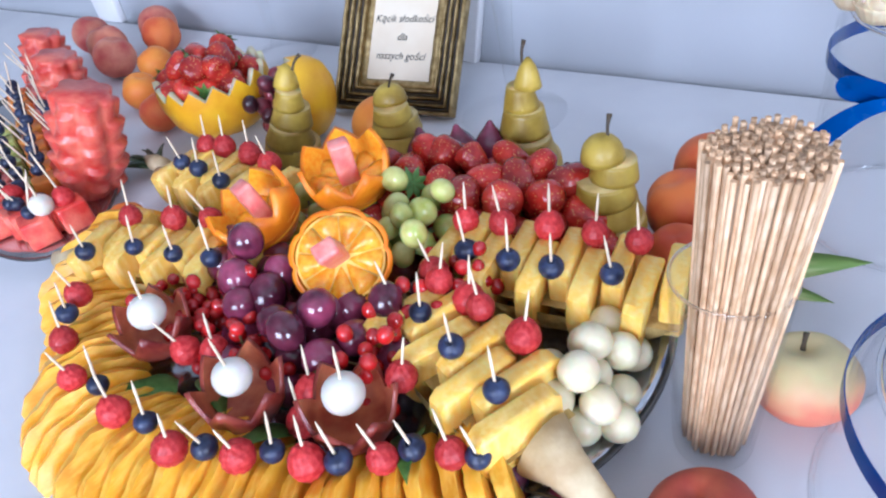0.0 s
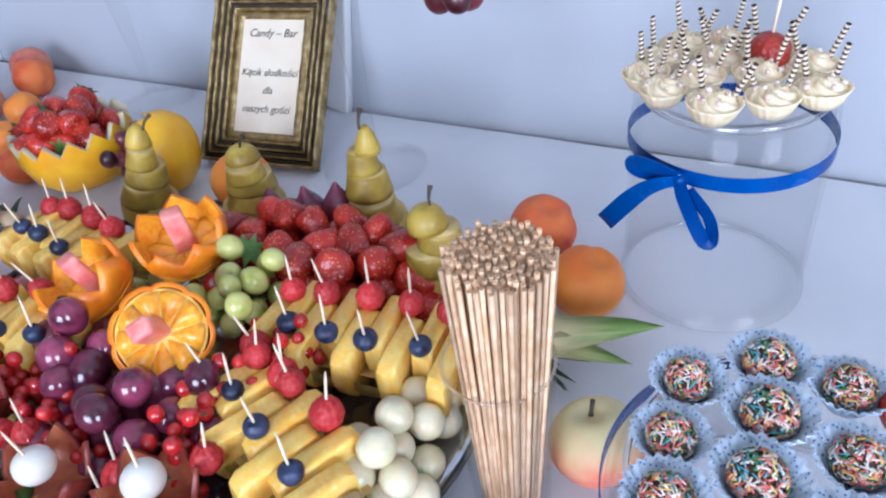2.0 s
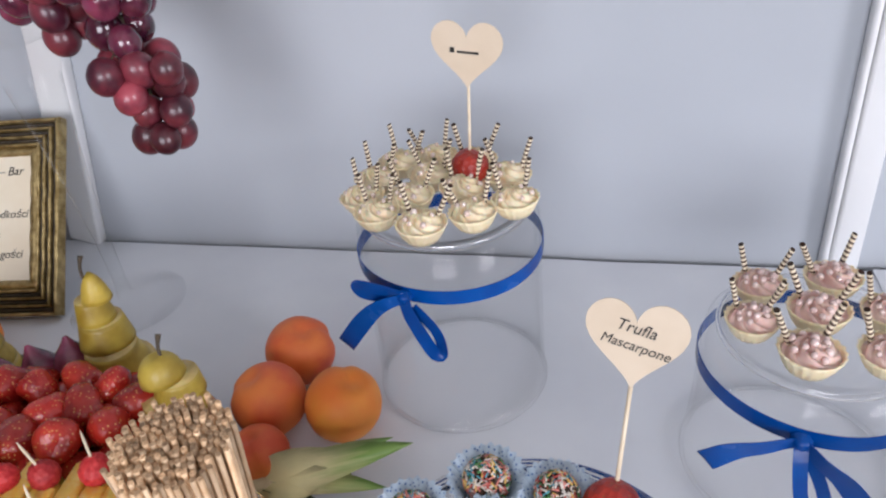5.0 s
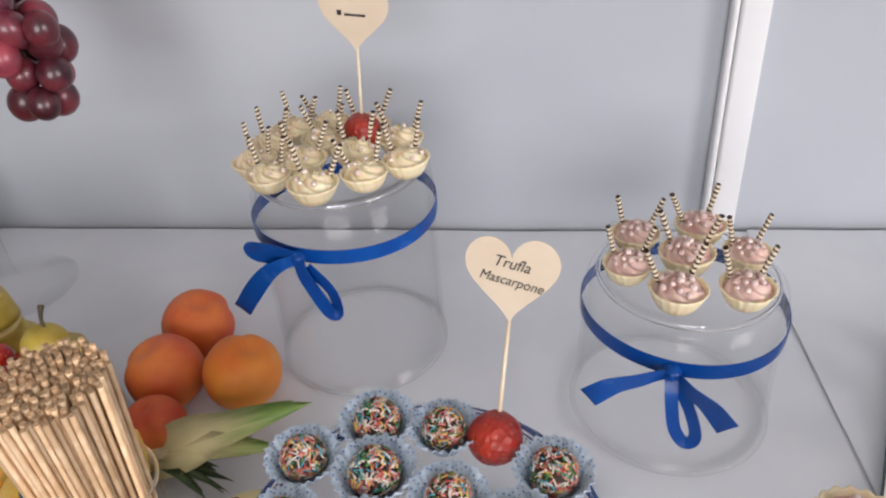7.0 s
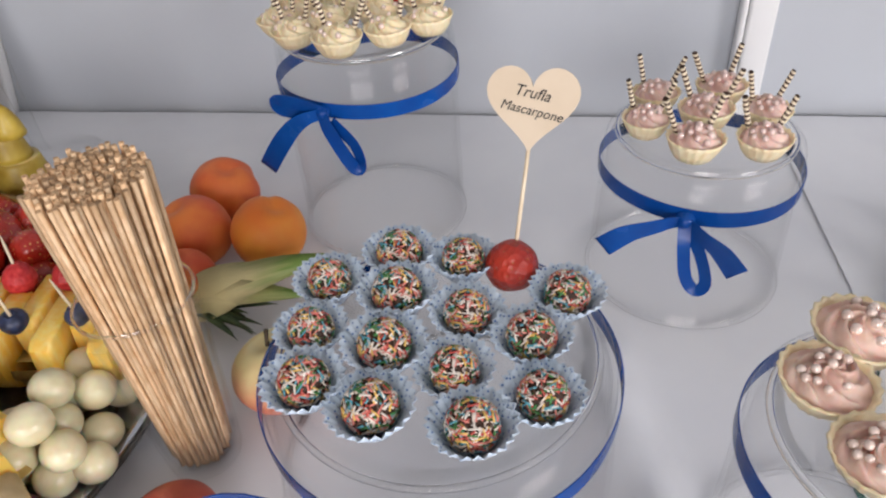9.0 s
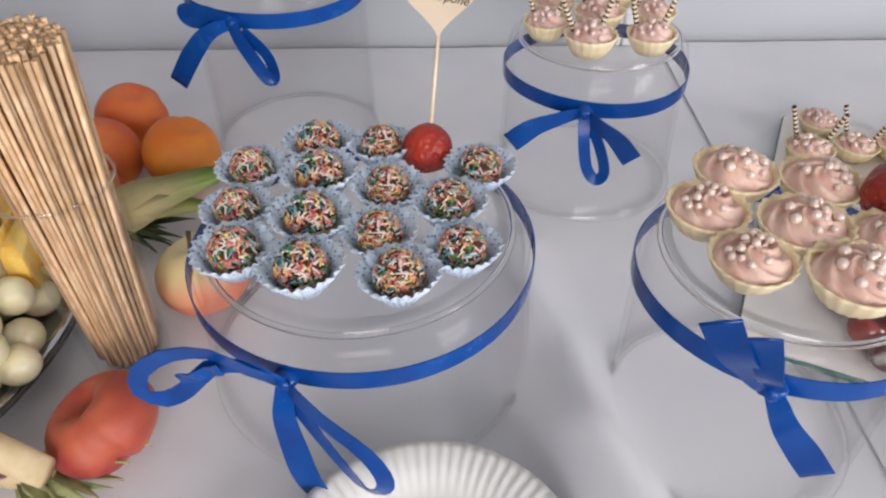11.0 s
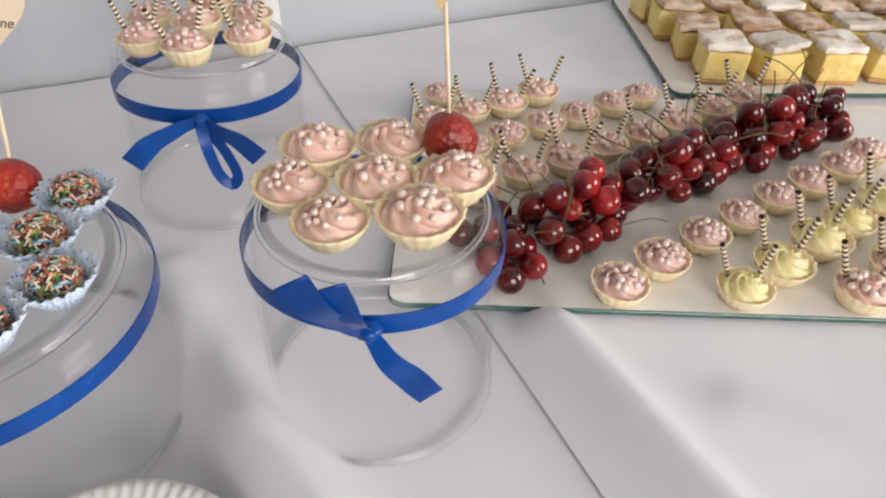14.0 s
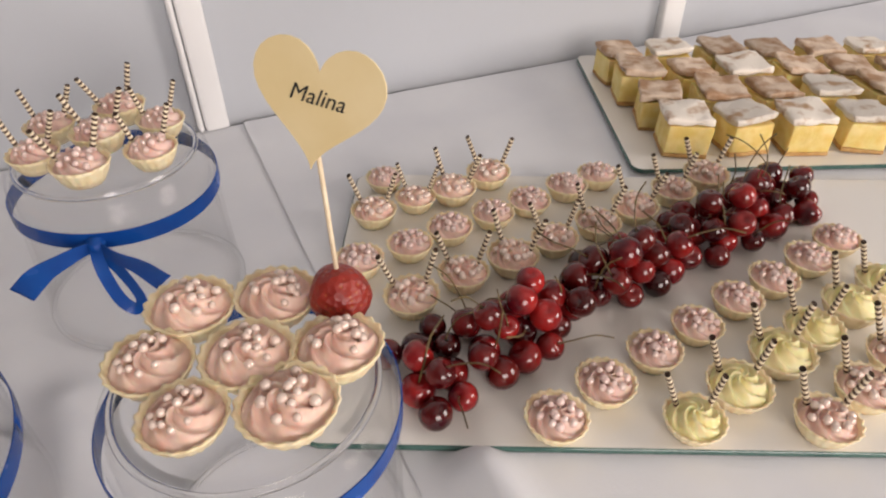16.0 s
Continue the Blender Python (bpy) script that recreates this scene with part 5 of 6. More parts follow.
def slice_mesh(thick, deep, high, seed):
    """A slab of pineapple with a rounded underside and ragged faces."""
    bm = bmesh.new()
    pts = []
    for i in range(13):
        a = math.pi + math.pi * i / 12
        pts.append((deep / 2 * math.cos(a), high * 0.62 * math.sin(a)))
    pts += [(deep / 2 * 0.98, high * 0.30), (deep * 0.40, high * 0.38), (-deep * 0.40, high * 0.38), (-deep / 2 * 0.98, high * 0.30)]
    layers = []
    for x in (-thick / 2, -thick * 0.40, -thick * 0.12, thick * 0.12, thick * 0.40, thick / 2):
        k = 0.94 if abs(x) > thick * 0.45 else 1.0
        ring = []
        for y, z in pts:
            p = Vector((x, y * k, z * k))
            p += 0.0009 * Vector((noise.noise(p * 160 + Vector((seed, 0, 0))), noise.noise(p * 160 + Vector((0, seed, 0))), noise.noise(p * 160 + Vector((0, 0, seed)))))
            ring.append(bm.verts.new(p))
        layers.append(ring)
    n = len(pts)
    for a, b in zip(layers, layers[1:]):
        for k in range(n):
            bm.faces.new((a[k], a[(k + 1) % n], b[(k + 1) % n], b[k]))
    bm.faces.new(layers[0][::-1])
    bm.faces.new(layers[-1])
    crisp(bm)
    return mesh_of("pineapple_slice", bm, "pineapple_pale")


SLICES = [slice_mesh(0.0135, 0.054, 0.048, s) for s in range(5)]


def boat(x, y, yaw, n, length, label, z=PZ, stem=0, high=1.0):
    """A pineapple boat: the hollowed quarter rind with its flesh cut in slices pushed out to either side."""
    root = thing("pineapple_boat", pose(x, y, z, 0, 0, yaw), label, "pineapple", "pineapple boats")
    bm = bmesh.new()
    rows = []
    m = 22
    for i in range(m + 1):
        t = -1 + 2 * i / m
        r = 0.030 * math.sqrt(max(0.0, 1 - abs(t) ** 3)) + 0.001
        row = []
        for k in range(15):
            a = math.pi + math.pi * k / 14
            bumpy = 1 + 0.07 * math.sin(i * 2.4) * math.sin(k * 2.2)
            row.append(bm.verts.new((t * length / 2 * 1.06, r * 1.0 * bumpy * math.cos(a), 0.030 + 0.99 * r * bumpy * math.sin(a))))
        rows.append(row)
    for a, b in zip(rows, rows[1:]):
        for k in range(14):
            bm.faces.new((a[k], a[k + 1], b[k + 1], b[k]))
    inner = [bm.verts.new((t * length / 2, s * 0.024, 0.030)) for t in (-1, 1) for s in (-1, 1)]
    bm.faces.new((inner[0], inner[1], inner[3], inner[2]))
    part("rind", bm, "rind", root, "knobbly brown and yellow rind")
    for i in range(n):
        s = 1 if i % 2 else -1
        u = (i + 0.5) / n * length - length / 2
        part("pineapple_slice", SLICES[i % 5], None, root, "", pose(u, s * 0.0085 + rnd.uniform(-0.001, 0.001), 0.0335 * high + rnd.uniform(-0.001, 0.001), rnd.uniform(-3, 3), rnd.uniform(-6, 6), rnd.uniform(-4, 4)))
    if stem:
        pts = [(stem * length * 0.50, 0, 0.026), (stem * (length * 0.5 + 0.018), 0.001, 0.024), (stem * (length * 0.5 + 0.045), 0.002, 0.016), (stem * (length * 0.5 + 0.072), 0.004, 0.010)]
        part("stem_end", tube(pts, [0.021, 0.013, 0.0085, 0.0075], 14, 0.7), "pine_stem", root, "pale trimmed crown stub")
    return root


boat(-0.002, 0.408, 7, 10, 0.165, "pineapple boat with sliced yellow flesh", stem=0)
boat(-0.012, 0.318, -22, 7, 0.125, "pineapple boat with sliced flesh and trimmed stub", stem=1)
boat(-0.276, 0.318, 14, 9, 0.165, "pineapple boat with sliced yellow flesh", stem=-1)
boat(-0.315, 0.405, -4, 8, 0.135, "pineapple boat with sliced flesh and trimmed stub", stem=-1)
TOPZ = PZ + 0.052
for x, y in ((-0.054, 0.388), (-0.024, 0.390), (0.004, 0.394), (0.040, 0.402)):
    berry_pick("b", x, y, TOPZ + 0.002, (8, 2))
for x, y in ((-0.070, 0.414), (-0.045, 0.420), (-0.014, 0.428), (0.016, 0.432), (0.044, 0.434)):
    berry_pick("r", x, y, TOPZ + 0.005, (5, 3))
for k, x, y in (("b", -0.074, 0.332), ("b", -0.048, 0.327), ("b", -0.016, 0.312), ("b", 0.022, 0.296), ("r", -0.054, 0.356), ("r", -0.018, 0.346), ("r", 0.016, 0.336)):
    berry_pick(k, x, y, TOPZ + 0.003, (6, 4) if k == "b" else None)
for k, x, y in (("b", -0.328, 0.276), ("b", -0.293, 0.296), ("b", -0.254, 0.303), ("b", -0.221, 0.311), ("r", -0.334, 0.322), ("r", -0.294, 0.335), ("r", -0.262, 0.346)):
    berry_pick(k, x, y, TOPZ + 0.003, (4, -14))
for k, x, y in (("b", -0.360, 0.397), ("b", -0.335, 0.395), ("b", -0.297, 0.388), ("r", -0.362, 0.428), ("r", -0.342, 0.432), ("r", -0.306, 0.430), ("r", -0.275, 0.424)):
    berry_pick(k, x, y, TOPZ + 0.003, (4, -10))


# front fan of pineapple slices
def fan_slice(seed):
    """A long half-round slice with a scalloped outer edge."""
    bm = bmesh.new()
    L, n = 0.088, 12
    rows = []
    for i in range(n + 1):
        t = i / n
        x = L * t
        h = 0.027 * math.sqrt(max(0.02, 1 - (2 * t - 1) ** 2 * 0.92)) * (1 + 0.05 * math.sin(t * 20 + seed))
        w = 0.0054 * (0.72 + 0.28 * math.sin(math.pi * min(1, t * 1.25)))
        row = []
        for y, z in ((-w, 0), (-w * 1.05, h * 0.5), (-w * 0.85, h * 0.96), (0, h * 0.99), (w * 0.85, h), (w * 1.02, h * 0.5), (w, 0)):
            p = Vector((x, y, z))
            row.append(bm.verts.new(p + 0.0019 * Vector((0, 0.7 * noise.noise(p * 150 + Vector((seed, 0, 0))), 0.7 * noise.noise(p * 150 + Vector((0, seed, 4)))))))
        rows.append(row)
    for a, b in zip(rows, rows[1:]):
        for k in range(7):
            j = (k + 1) % 7
            bm.faces.new((a[k], a[j], b[j], b[k]))
    bm.faces.new(rows[0])
    bm.faces.new(rows[-1][::-1])
    crisp(bm)
    return mesh_of("pineapple_slice", bm, "pineapple")


FAN = [fan_slice(s) for s in range(4)]
for i in range(36):
    a = radians(204 + 114 * i / 35)
    r0 = 0.212 + 0.010 * math.sin(i * 0.5)
    x, y = -0.148 + r0 * math.cos(a) * 1.02, 0.440 + r0 * math.sin(a) * 0.98
    thing("pineapple_slice", pose(x, y, PZ + 0.012 + rnd.uniform(-0.002, 0.002), rnd.uniform(8, 20), rnd.uniform(4, 10), math.degrees(a) + rnd.uniform(-4, 4)), "long yellow pineapple slice in the front fan", "pineapple slice", "fan of pineapple slices", FAN[i % 4])
RING = [(-0.311, 0.250), (-0.298, 0.233), (-0.275, 0.216), (-0.236, 0.198), (-0.212, 0.202), (-0.184, 0.194), (-0.157, 0.198), (-0.129, 0.193), (-0.110, 0.203), (-0.089, 0.208), (-0.073, 0.219), (-0.052, 0.223), (-0.036, 0.231), (-0.017, 0.243), (-0.006, 0.255), (0.013, 0.262), (0.027, 0.266)]
for i, (x, y) in enumerate(RING):
    berry_pick("rbrrbrbrbrbrbrbrb"[i], x, y, PZ + 0.040, (4, 10 if i > 7 else -12))


# tulip-cut plums with white melon balls
def tulip(r, high, teeth, skin, flesh, m, name, label, category, group, deep=0.5, flare=0.16):
    root = thing(name, m, label, category, group)
    seg = teeth * 8
    def wave(a, i):
        k = abs(((a * teeth / math.tau) % 1) * 2 - 1)
        return (1 + (flare * (k if flare > 0.1 else math.sqrt(abs(math.sin(math.pi * a * teeth / math.tau)))) if i in (4, 5, 6) else 0), (k - 0.5) * high * deep if i in (4, 5) else ((k - 0.5) * high * deep * 0.6 if i in (3, 6) else 0))
    prof = [(0, 0), (r * 0.55, 0.06 * high), (r * 0.88, 0.30 * high), (r * 0.99, 0.58 * high), (r * 1.0, 0.82 * high), (r * 0.90, 0.82 * high), (r * 0.86, 0.58 * high), (r * 0.70, 0.30 * high), (0, 0.24 * high)]
    part("cut_skin", lathe(prof[:6], seg, wave), skin, root, "zigzag cut skin")
    part("inside", lathe(prof[5:], seg, lambda a, i: wave(a, i + 5)), flesh, root, "moist cut flesh")
    return root


for x, y, s in ((-0.222, 0.254, 0.95), (-0.122, 0.240, 1.0), (-0.053, 0.260, 1.0)):
    tulip(0.0250 * s, 0.036, 6, "plum", "plum_flesh", pose(x, y, PZ + 0.019, 4, 3, rnd.uniform(0, 60)), "cut_plum", "dark red plum cut like a tulip", "plum", "tulip-cut plums", deep=0.46, flare=0.14)
    berry_pick("w", x, y, PZ + 0.053, (-4, -4))


# oranges cut as flowers
def orange_cup(m, label, teeth=8, r=0.036, high=0.040, flesh_z=0.55, deep=0.5, flare=0.16):
    root = tulip(r, high, teeth, "orange_peel", "orange_flesh", m, "cut_orange", label, "orange", "orange flowers", deep=deep, flare=flare)
    n = 9
    zz = high * flesh_z
    for k in range(n):
        bm = bmesh.new()
        a0, a1 = math.tau * (k + 0.035) / n, math.tau * (k + 0.965) / n
        mid = (a0 + a1) / 2
        c = bm.verts.new((0.003 * math.cos(mid), 0.003 * math.sin(mid), zz - 0.001))
        ring = []
        for i in range(7):
            a = a0 + (a1 - a0) * i / 6
            up = math.sin(math.pi * i / 6)
            ring.append([bm.verts.new((r * q * math.cos(a), r * q * math.sin(a), zz + h0 + 0.0035 * up)) for q, h0 in ((0.40, 0.0), (0.66, 0.0015), (0.86, 0.002))] + [bm.verts.new((r * 0.90 * math.cos(a), r * 0.90 * math.sin(a), zz - 0.004))])
        for i in range(6):
            bm.faces.new((c, ring[i][0], ring[i + 1][0]))
            for p in range(3):
                bm.faces.new((ring[i][p], ring[i][p + 1], ring[i + 1][p + 1], ring[i + 1][p]))
        part("orange_segment", bm, "orange_flesh", root, "juicy orange segment")
    part("pith", lathe([(0, zz + 0.0002), (r * 0.93, zz + 0.0006)], 40), "orange_pith", root, "pale pith between segments")
    chunk = box(0.016, 0.013, 0.030 if deep < 0.1 else 0.040, 0.003, high * flesh_z - 0.004)
    part("watermelon_piece", chunk, "watermelon_pink", root, "pink watermelon block in the middle", pose(0, 0, 0, rnd.uniform(-10, 10), rnd.uniform(-8, 8), 20))
    return root


def facing(x, y, z, normal, turn=0):
    d = Vector(normal).normalized()
    return Matrix.Translation((x, y, z)) @ d.to_track_quat("Z", "Y").to_matrix().to_4x4() @ pose(0, 0, 0, 0, 0, turn)


orange_cup(facing(-0.131, 0.352, PZ + 0.050, (0.50, -0.52, 0.66)), "orange cut open as a flower, segments showing", 8, 0.0315, 0.024, 0.80, 0.04, 0.09)
orange_cup(facing(-0.214, 0.368, PZ + 0.036, (-0.22, -0.30, 0.92)), "orange half cut with zigzag petals", 7, 0.0335, 0.048, 0.40, 0.30, 0.03)
orange_cup(facing(-0.184, 0.426, PZ + 0.040, (0.10, -0.16, 0.98)), "orange half cut with zigzag petals", 7, 0.0345, 0.048, 0.40, 0.30, 0.03)


# grapes and currants
def bunch(m, count, r, spread, mat, label, category, seed, group="", stem=True, long=1.15):
    q = random.Random(seed)
    root = thing("grape_bunch" if r > 0.006 else "currant_sprig", m, label, category, group)
    mesh = mesh_of("grape", ball(r, 18, 12, long), mat)
    placed = []
    tries = 0
    while len(placed) < count and tries < 4000:
        tries += 1
        p = Vector((q.gauss(0, spread[0]), q.gauss(0, spread[1]), abs(q.gauss(0, spread[2])) if spread[2] > 0 else -abs(q.gauss(0, -spread[2]))))
        if all((p - o).length > r * 1.75 for o in placed):
            placed.append(p)
    for p in placed:
        part("grape" if r > 0.006 else "currant", mesh, None, root, "", scaled(Matrix.Translation(p + Vector((0, 0, r))) @ pose(0, 0, 0, q.uniform(-40, 40), q.uniform(-40, 40), q.uniform(0, 360)), q.uniform(0.9, 1.1)))
    if stem:
        top = max(p.z for p in placed) + r if spread[2] > 0 else 0
        for p in placed[::3]:
            part("stem", tube(curve_points([p + Vector((0, 0, r)), p * 0.5 + Vector((0, 0, r * 1.5)), (0, 0, r * 1.2)], 6), 0.0008, 5), "green_stem", root, "thin green stem")
    return root


bunch(pose(-0.128, 0.300, PZ + 0.002), 24, 0.0128, (0.027, 0.015, 0.016), "grape_purple", "bunch of large purple grapes", "grapes", 1)
bunch(pose(-0.190, 0.318, PZ + 0.004), 12, 0.0125, (0.016, 0.016, 0.014), "grape_purple", "bunch of dark purple grapes", "grapes", 2)
bunch(pose(-0.080, 0.330, PZ + 0.004), 10, 0.0125, (0.014, 0.014, 0.012), "grape_purple", "bunch of dark purple grapes", "grapes", 8)
bunch(pose(-0.118, 0.408, PZ + 0.020), 20, 0.0092, (0.012, 0.012, 0.014), "grape_green", "small bunch of green grapes", "grapes", 3)
bunch(pose(-0.215, 0.405, PZ + 0.012), 7, 0.0105, (0.010, 0.010, 0.010), "grape_green", "small bunch of green grapes", "grapes", 4)
bunch(pose(-0.062, 0.298, PZ + 0.016), 32, 0.0048, (0.009, 0.014, 0.014), "currant", "sprig of glossy red currants", "currants", 5)
bunch(pose(-0.190, 0.280, PZ + 0.014), 34, 0.0048, (0.018, 0.010, 0.013), "currant", "sprig of glossy red currants", "currants", 6)
bunch(pose(-0.050, 0.376, PZ + 0.026), 22, 0.0048, (0.012, 0.008, 0.010), "currant", "sprig of glossy red currants", "currants", 7)
bunch(pose(-0.235, 0.288, PZ + 0.016), 30, 0.0048, (0.016, 0.010, 0.012), "currant", "sprig of glossy red currants", "currants", 21)
bunch(pose(-0.148, 0.266, PZ + 0.014), 26, 0.0048, (0.016, 0.008, 0.012), "currant", "sprig of glossy red currants", "currants", 22)
bunch(pose(-0.058, 0.325, PZ + 0.024), 26, 0.0050, (0.010, 0.012, 0.012), "currant", "sprig of glossy red currants", "currants", 23)
bunch(pose(-0.235, 0.340, PZ + 0.010), 9, 0.0115, (0.012, 0.010, 0.010), "grape_red", "few small dark red grapes", "grapes", 24)
bunch(pose(0.045, 0.277, PZ - 0.006), 8, 0.0110, (0.012, 0.010, 0.004), "grape_purple", "few dark grapes by the pineapple stub", "grapes", 9)
for k, x, y, z in (("r", -0.187, 0.250, 0.036), ("r", -0.166, 0.258, 0.038), ("r", -0.085, 0.262, 0.036), ("r", -0.036, 0.288, 0.046), ("r", -0.080, 0.246, 0.030), ("r", -0.030, 0.352, 0.052), ("r", -0.066, 0.366, 0.050)):
    berry_pick(k, x, y, PZ + z)

# dark figs at the back of the strawberries
for x, y, z in ((-0.150, 0.532, 0.040), (-0.128, 0.538, 0.042), (-0.040, 0.512, 0.036), (-0.188, 0.520, 0.036)):
    fig = thing("fig", pose(x, y, PZ + z - 0.030, rnd.uniform(-8, 8), rnd.uniform(-8, 8), 0), "small dark purple fig standing upright", "fig", "figs", lathe(curve_profile([(0, 0), (0.012, 0.003), (0.0165, 0.014), (0.012, 0.027), (0.005, 0.037), (0.002, 0.042), (0, 0.043)]), 20), "grape_purple")

# green leaves tucked under the plums
for x, y, z, a in ((-0.178, 0.226, 0.022, 200), (-0.160, 0.244, 0.026, 330), (-0.082, 0.238, 0.026, 250), (-0.095, 0.262, 0.030, 20), (-0.018, 0.272, 0.026, 300), (-0.012, 0.284, 0.024, 60), (-0.135, 0.392, 0.030, 40), (-0.082, 0.392, 0.036, 10)):
    thing("green_leaf", pose(x, y, PZ + z, rnd.uniform(-25, 25), rnd.uniform(-20, 5), a), "fresh dark green garnish leaf", "leaf", "garnish leaves", leaf_mesh(0.042, 0.011, 0.006, a), "leaf")

# melon balls heaped by the rim
q = random.Random(21)
MB = [mesh_of("melon_ball", ball(0.0114, 20, 12, 0.97, 0.06, 60, s), "melon") for s in (1, 2, 3)]
heap = []
for layer, n, rad in ((0, 20, 0.040), (1, 15, 0.032), (2, 8, 0.020)):
    made = 0
    for tries in range(600):
        if made == n:
            break
        a, d = q.uniform(0, math.tau), rad * math.sqrt(q.random())
        p = Vector((0.047 + d * math.cos(a) * 0.72, 0.354 + d * math.sin(a) * 1.10, PZ + 0.0110 + layer * 0.0170))
        if all((p - o).length > 0.0195 for o in heap):
            heap.append(p)
            made += 1
for i, p in enumerate(heap):
    thing("melon_ball", pose(*p, q.uniform(0, 90), q.uniform(0, 90), 0), "pale green scooped melon ball", "melon ball", "melon balls", MB[i % 3])

# strawberries heaped behind the oranges
q = random.Random(31)
heap = []
for layer, n, rx, ry in ((0, 44, 0.128, 0.060), (1, 34, 0.112, 0.048), (2, 20, 0.090, 0.032)):
    made = 0
    for tries in range(1500):
        if made == n:
            break
        a, d = q.uniform(0, math.tau), math.sqrt(q.random())
        u, w = rx * d * math.cos(a), ry * d * math.sin(a)
        p = Vector((-0.108 + u * 0.97 - w * 0.1, 0.480 + w + u * 0.06, PZ + 0.012 + layer * 0.0165))
        if all((p - o).length > 0.0222 for o in heap):
            heap.append(p)
            made += 1
for i, p in enumerate(heap):
    strawberry(scaled(pose(*p, q.uniform(40, 140), q.uniform(-40, 40), q.uniform(0, 360)), q.uniform(0.82, 1.08)), i % 4, i % 5 == 0, "strawberries on the platter")


# pears sliced and stacked as towers
def pear(x, y, z, high, r, lean, label, seed, neck=0.72):
    q = random.Random(seed)
    root = thing("sliced_pear", pose(x, y, z, lean[0], lean[1], 0) @ pose(0, 0, 0, 0, 0, q.uniform(0, 360)), label, "pear", "sliced pears")
    def radius(t):
        body = (0.90 + 0.10 * math.sin(math.pi * min(1, t * 3))) * (1 - neck * t ** 1.15)
        return r * body * (1 if t < 0.86 else math.sqrt(max(0.02, 1 - ((t - 0.86) / 0.145) ** 2)))
    cut = [0.0, 0.20, 0.40, 0.60, 0.78, 1.0]
    for i in range(5):
        t0, t1 = cut[i], cut[i + 1]
        prof = [(0, t0 * high)]
        for k in range(6):
            t = t0 + (t1 - t0) * k / 5
            prof.append((radius(t) * (1.05, 0.98, 1.06, 0.97, 1.03)[i], t * high + 0.0003))
        prof.append((0, t1 * high - (0.002 if i == 4 else 0)))
        bm = lathe(prof, 30)
        n = 30
        for j, f in enumerate(bm.faces):
            f.material_index = 1 if j < n or (j >= n * 6 and i < 4) else 0
        part("pear_slice", bm, ["pear", "pear_cut"], root, "", pose(q.uniform(-0.0025, 0.0025) * (1 - t0), q.uniform(-0.0025, 0.0025) * (1 - t0), 0, q.uniform(-4, 4), q.uniform(-4, 4), 0))
    part("stem", tube(curve_points([(0, 0, high * 0.97), (0.002, 0.001, high + 0.005), (0.007, 0.002, high + 0.012)], 8), [0.0013, 0.0012, 0.0012, 0.0012, 0.0012, 0.0013, 0.0015, 0.0019, 0.002][:9], 7), "dark_stem", root, "curved dark stem")
    return root


pear(-0.352, 0.507, PZ - 0.003, 0.100, 0.029, (-8, 16), "green pear sliced in rings and restacked", 1)
pear(-0.238, 0.545, PZ - 0.003, 0.074, 0.032, (-2, 2), "short green pear sliced in rings", 2, 0.58)
pear(-0.104, 0.556, PZ - 0.003, 0.110, 0.031, (0, 3), "tall green pear sliced in rings and restacked", 3, 0.80)
pear(-0.004, 0.500, PZ + 0.002, 0.084, 0.029, (0, 0), "green pear sliced in shifted rings", 4, 0.55)
fruit("orange", -0.278, 0.572, 0.031, mesh_of("orange", ball(0.031, 30, 20, 0.95, 0.02, 40), "apricot"), "round orange fruit behind the pears", "", z=TABLE)


# ---- melon basket with strawberries ----
def melon_half(m, label, r=0.064, high=0.072):
    root = thing("carved_melon", m, label, "melon", "carved melons")
    teeth = 15
    def wave(a, i):
        k = abs(((a * teeth / math.tau) % 1) * 2 - 1)
        return 1, (k - 0.5) * 0.014 if i in (6, 7, 8) else 0
    prof = [(0, 0), (r * 0.40, 0.02 * high), (r * 0.68, 0.12 * high), (r * 0.88, 0.32 * high), (r * 0.98, 0.60 * high), (r, 0.75 * high), (r * 0.99, high * 0.92), (r * 0.92, high * 0.935), (r * 0.87, high * 0.91), (r * 0.80, high * 0.45), (0, high * 0.30)]
    part("rind", lathe(prof[:7], teeth * 6, wave), "melon_rind", root, "bright yellow rind with a zigzag edge")
    part("flesh", lathe(prof[6:], teeth * 6, lambda a, i: wave(a, i + 6)), "melon", root, "pale flesh inside the rind")
    return root


melon_half(pose(-0.500, 0.550, TABLE + 0.004, 0, 0, 12), "yellow melon carved as a zigzag basket")
q = random.Random(41)
heap = []
for layer, n, rad in ((0, 9, 0.044), (1, 10, 0.048), (2, 6, 0.030)):
    made = 0
    for tries in range(900):
        if made == n:
            break
        a, d = q.uniform(0, math.tau), rad * math.sqrt(q.random())
        p = Vector((-0.500 + d * math.cos(a), 0.550 + d * math.sin(a), TABLE + 0.046 + layer * 0.020))
        if all((p - o).length > 0.0225 for o in heap):
            heap.append(p)
            made += 1
for i, p in enumerate(heap):
    strawberry(scaled(pose(*p, q.uniform(20, 120), q.uniform(-30, 30), q.uniform(0, 360)), 1.0), i % 4, i % 2 == 0, "strawberries in the melon basket")
melon_half(facing(-0.353, 0.580, TABLE + 0.046, (-0.90, -0.33, 0.02)), "yellow carved melon half standing on its edge", 0.045, 0.038)
bunch(pose(-0.410, 0.560, TABLE + 0.004), 26, 0.0085, (0.014, 0.012, 0.022), "grape_red", "bunch of small red grapes", "grapes", 14)


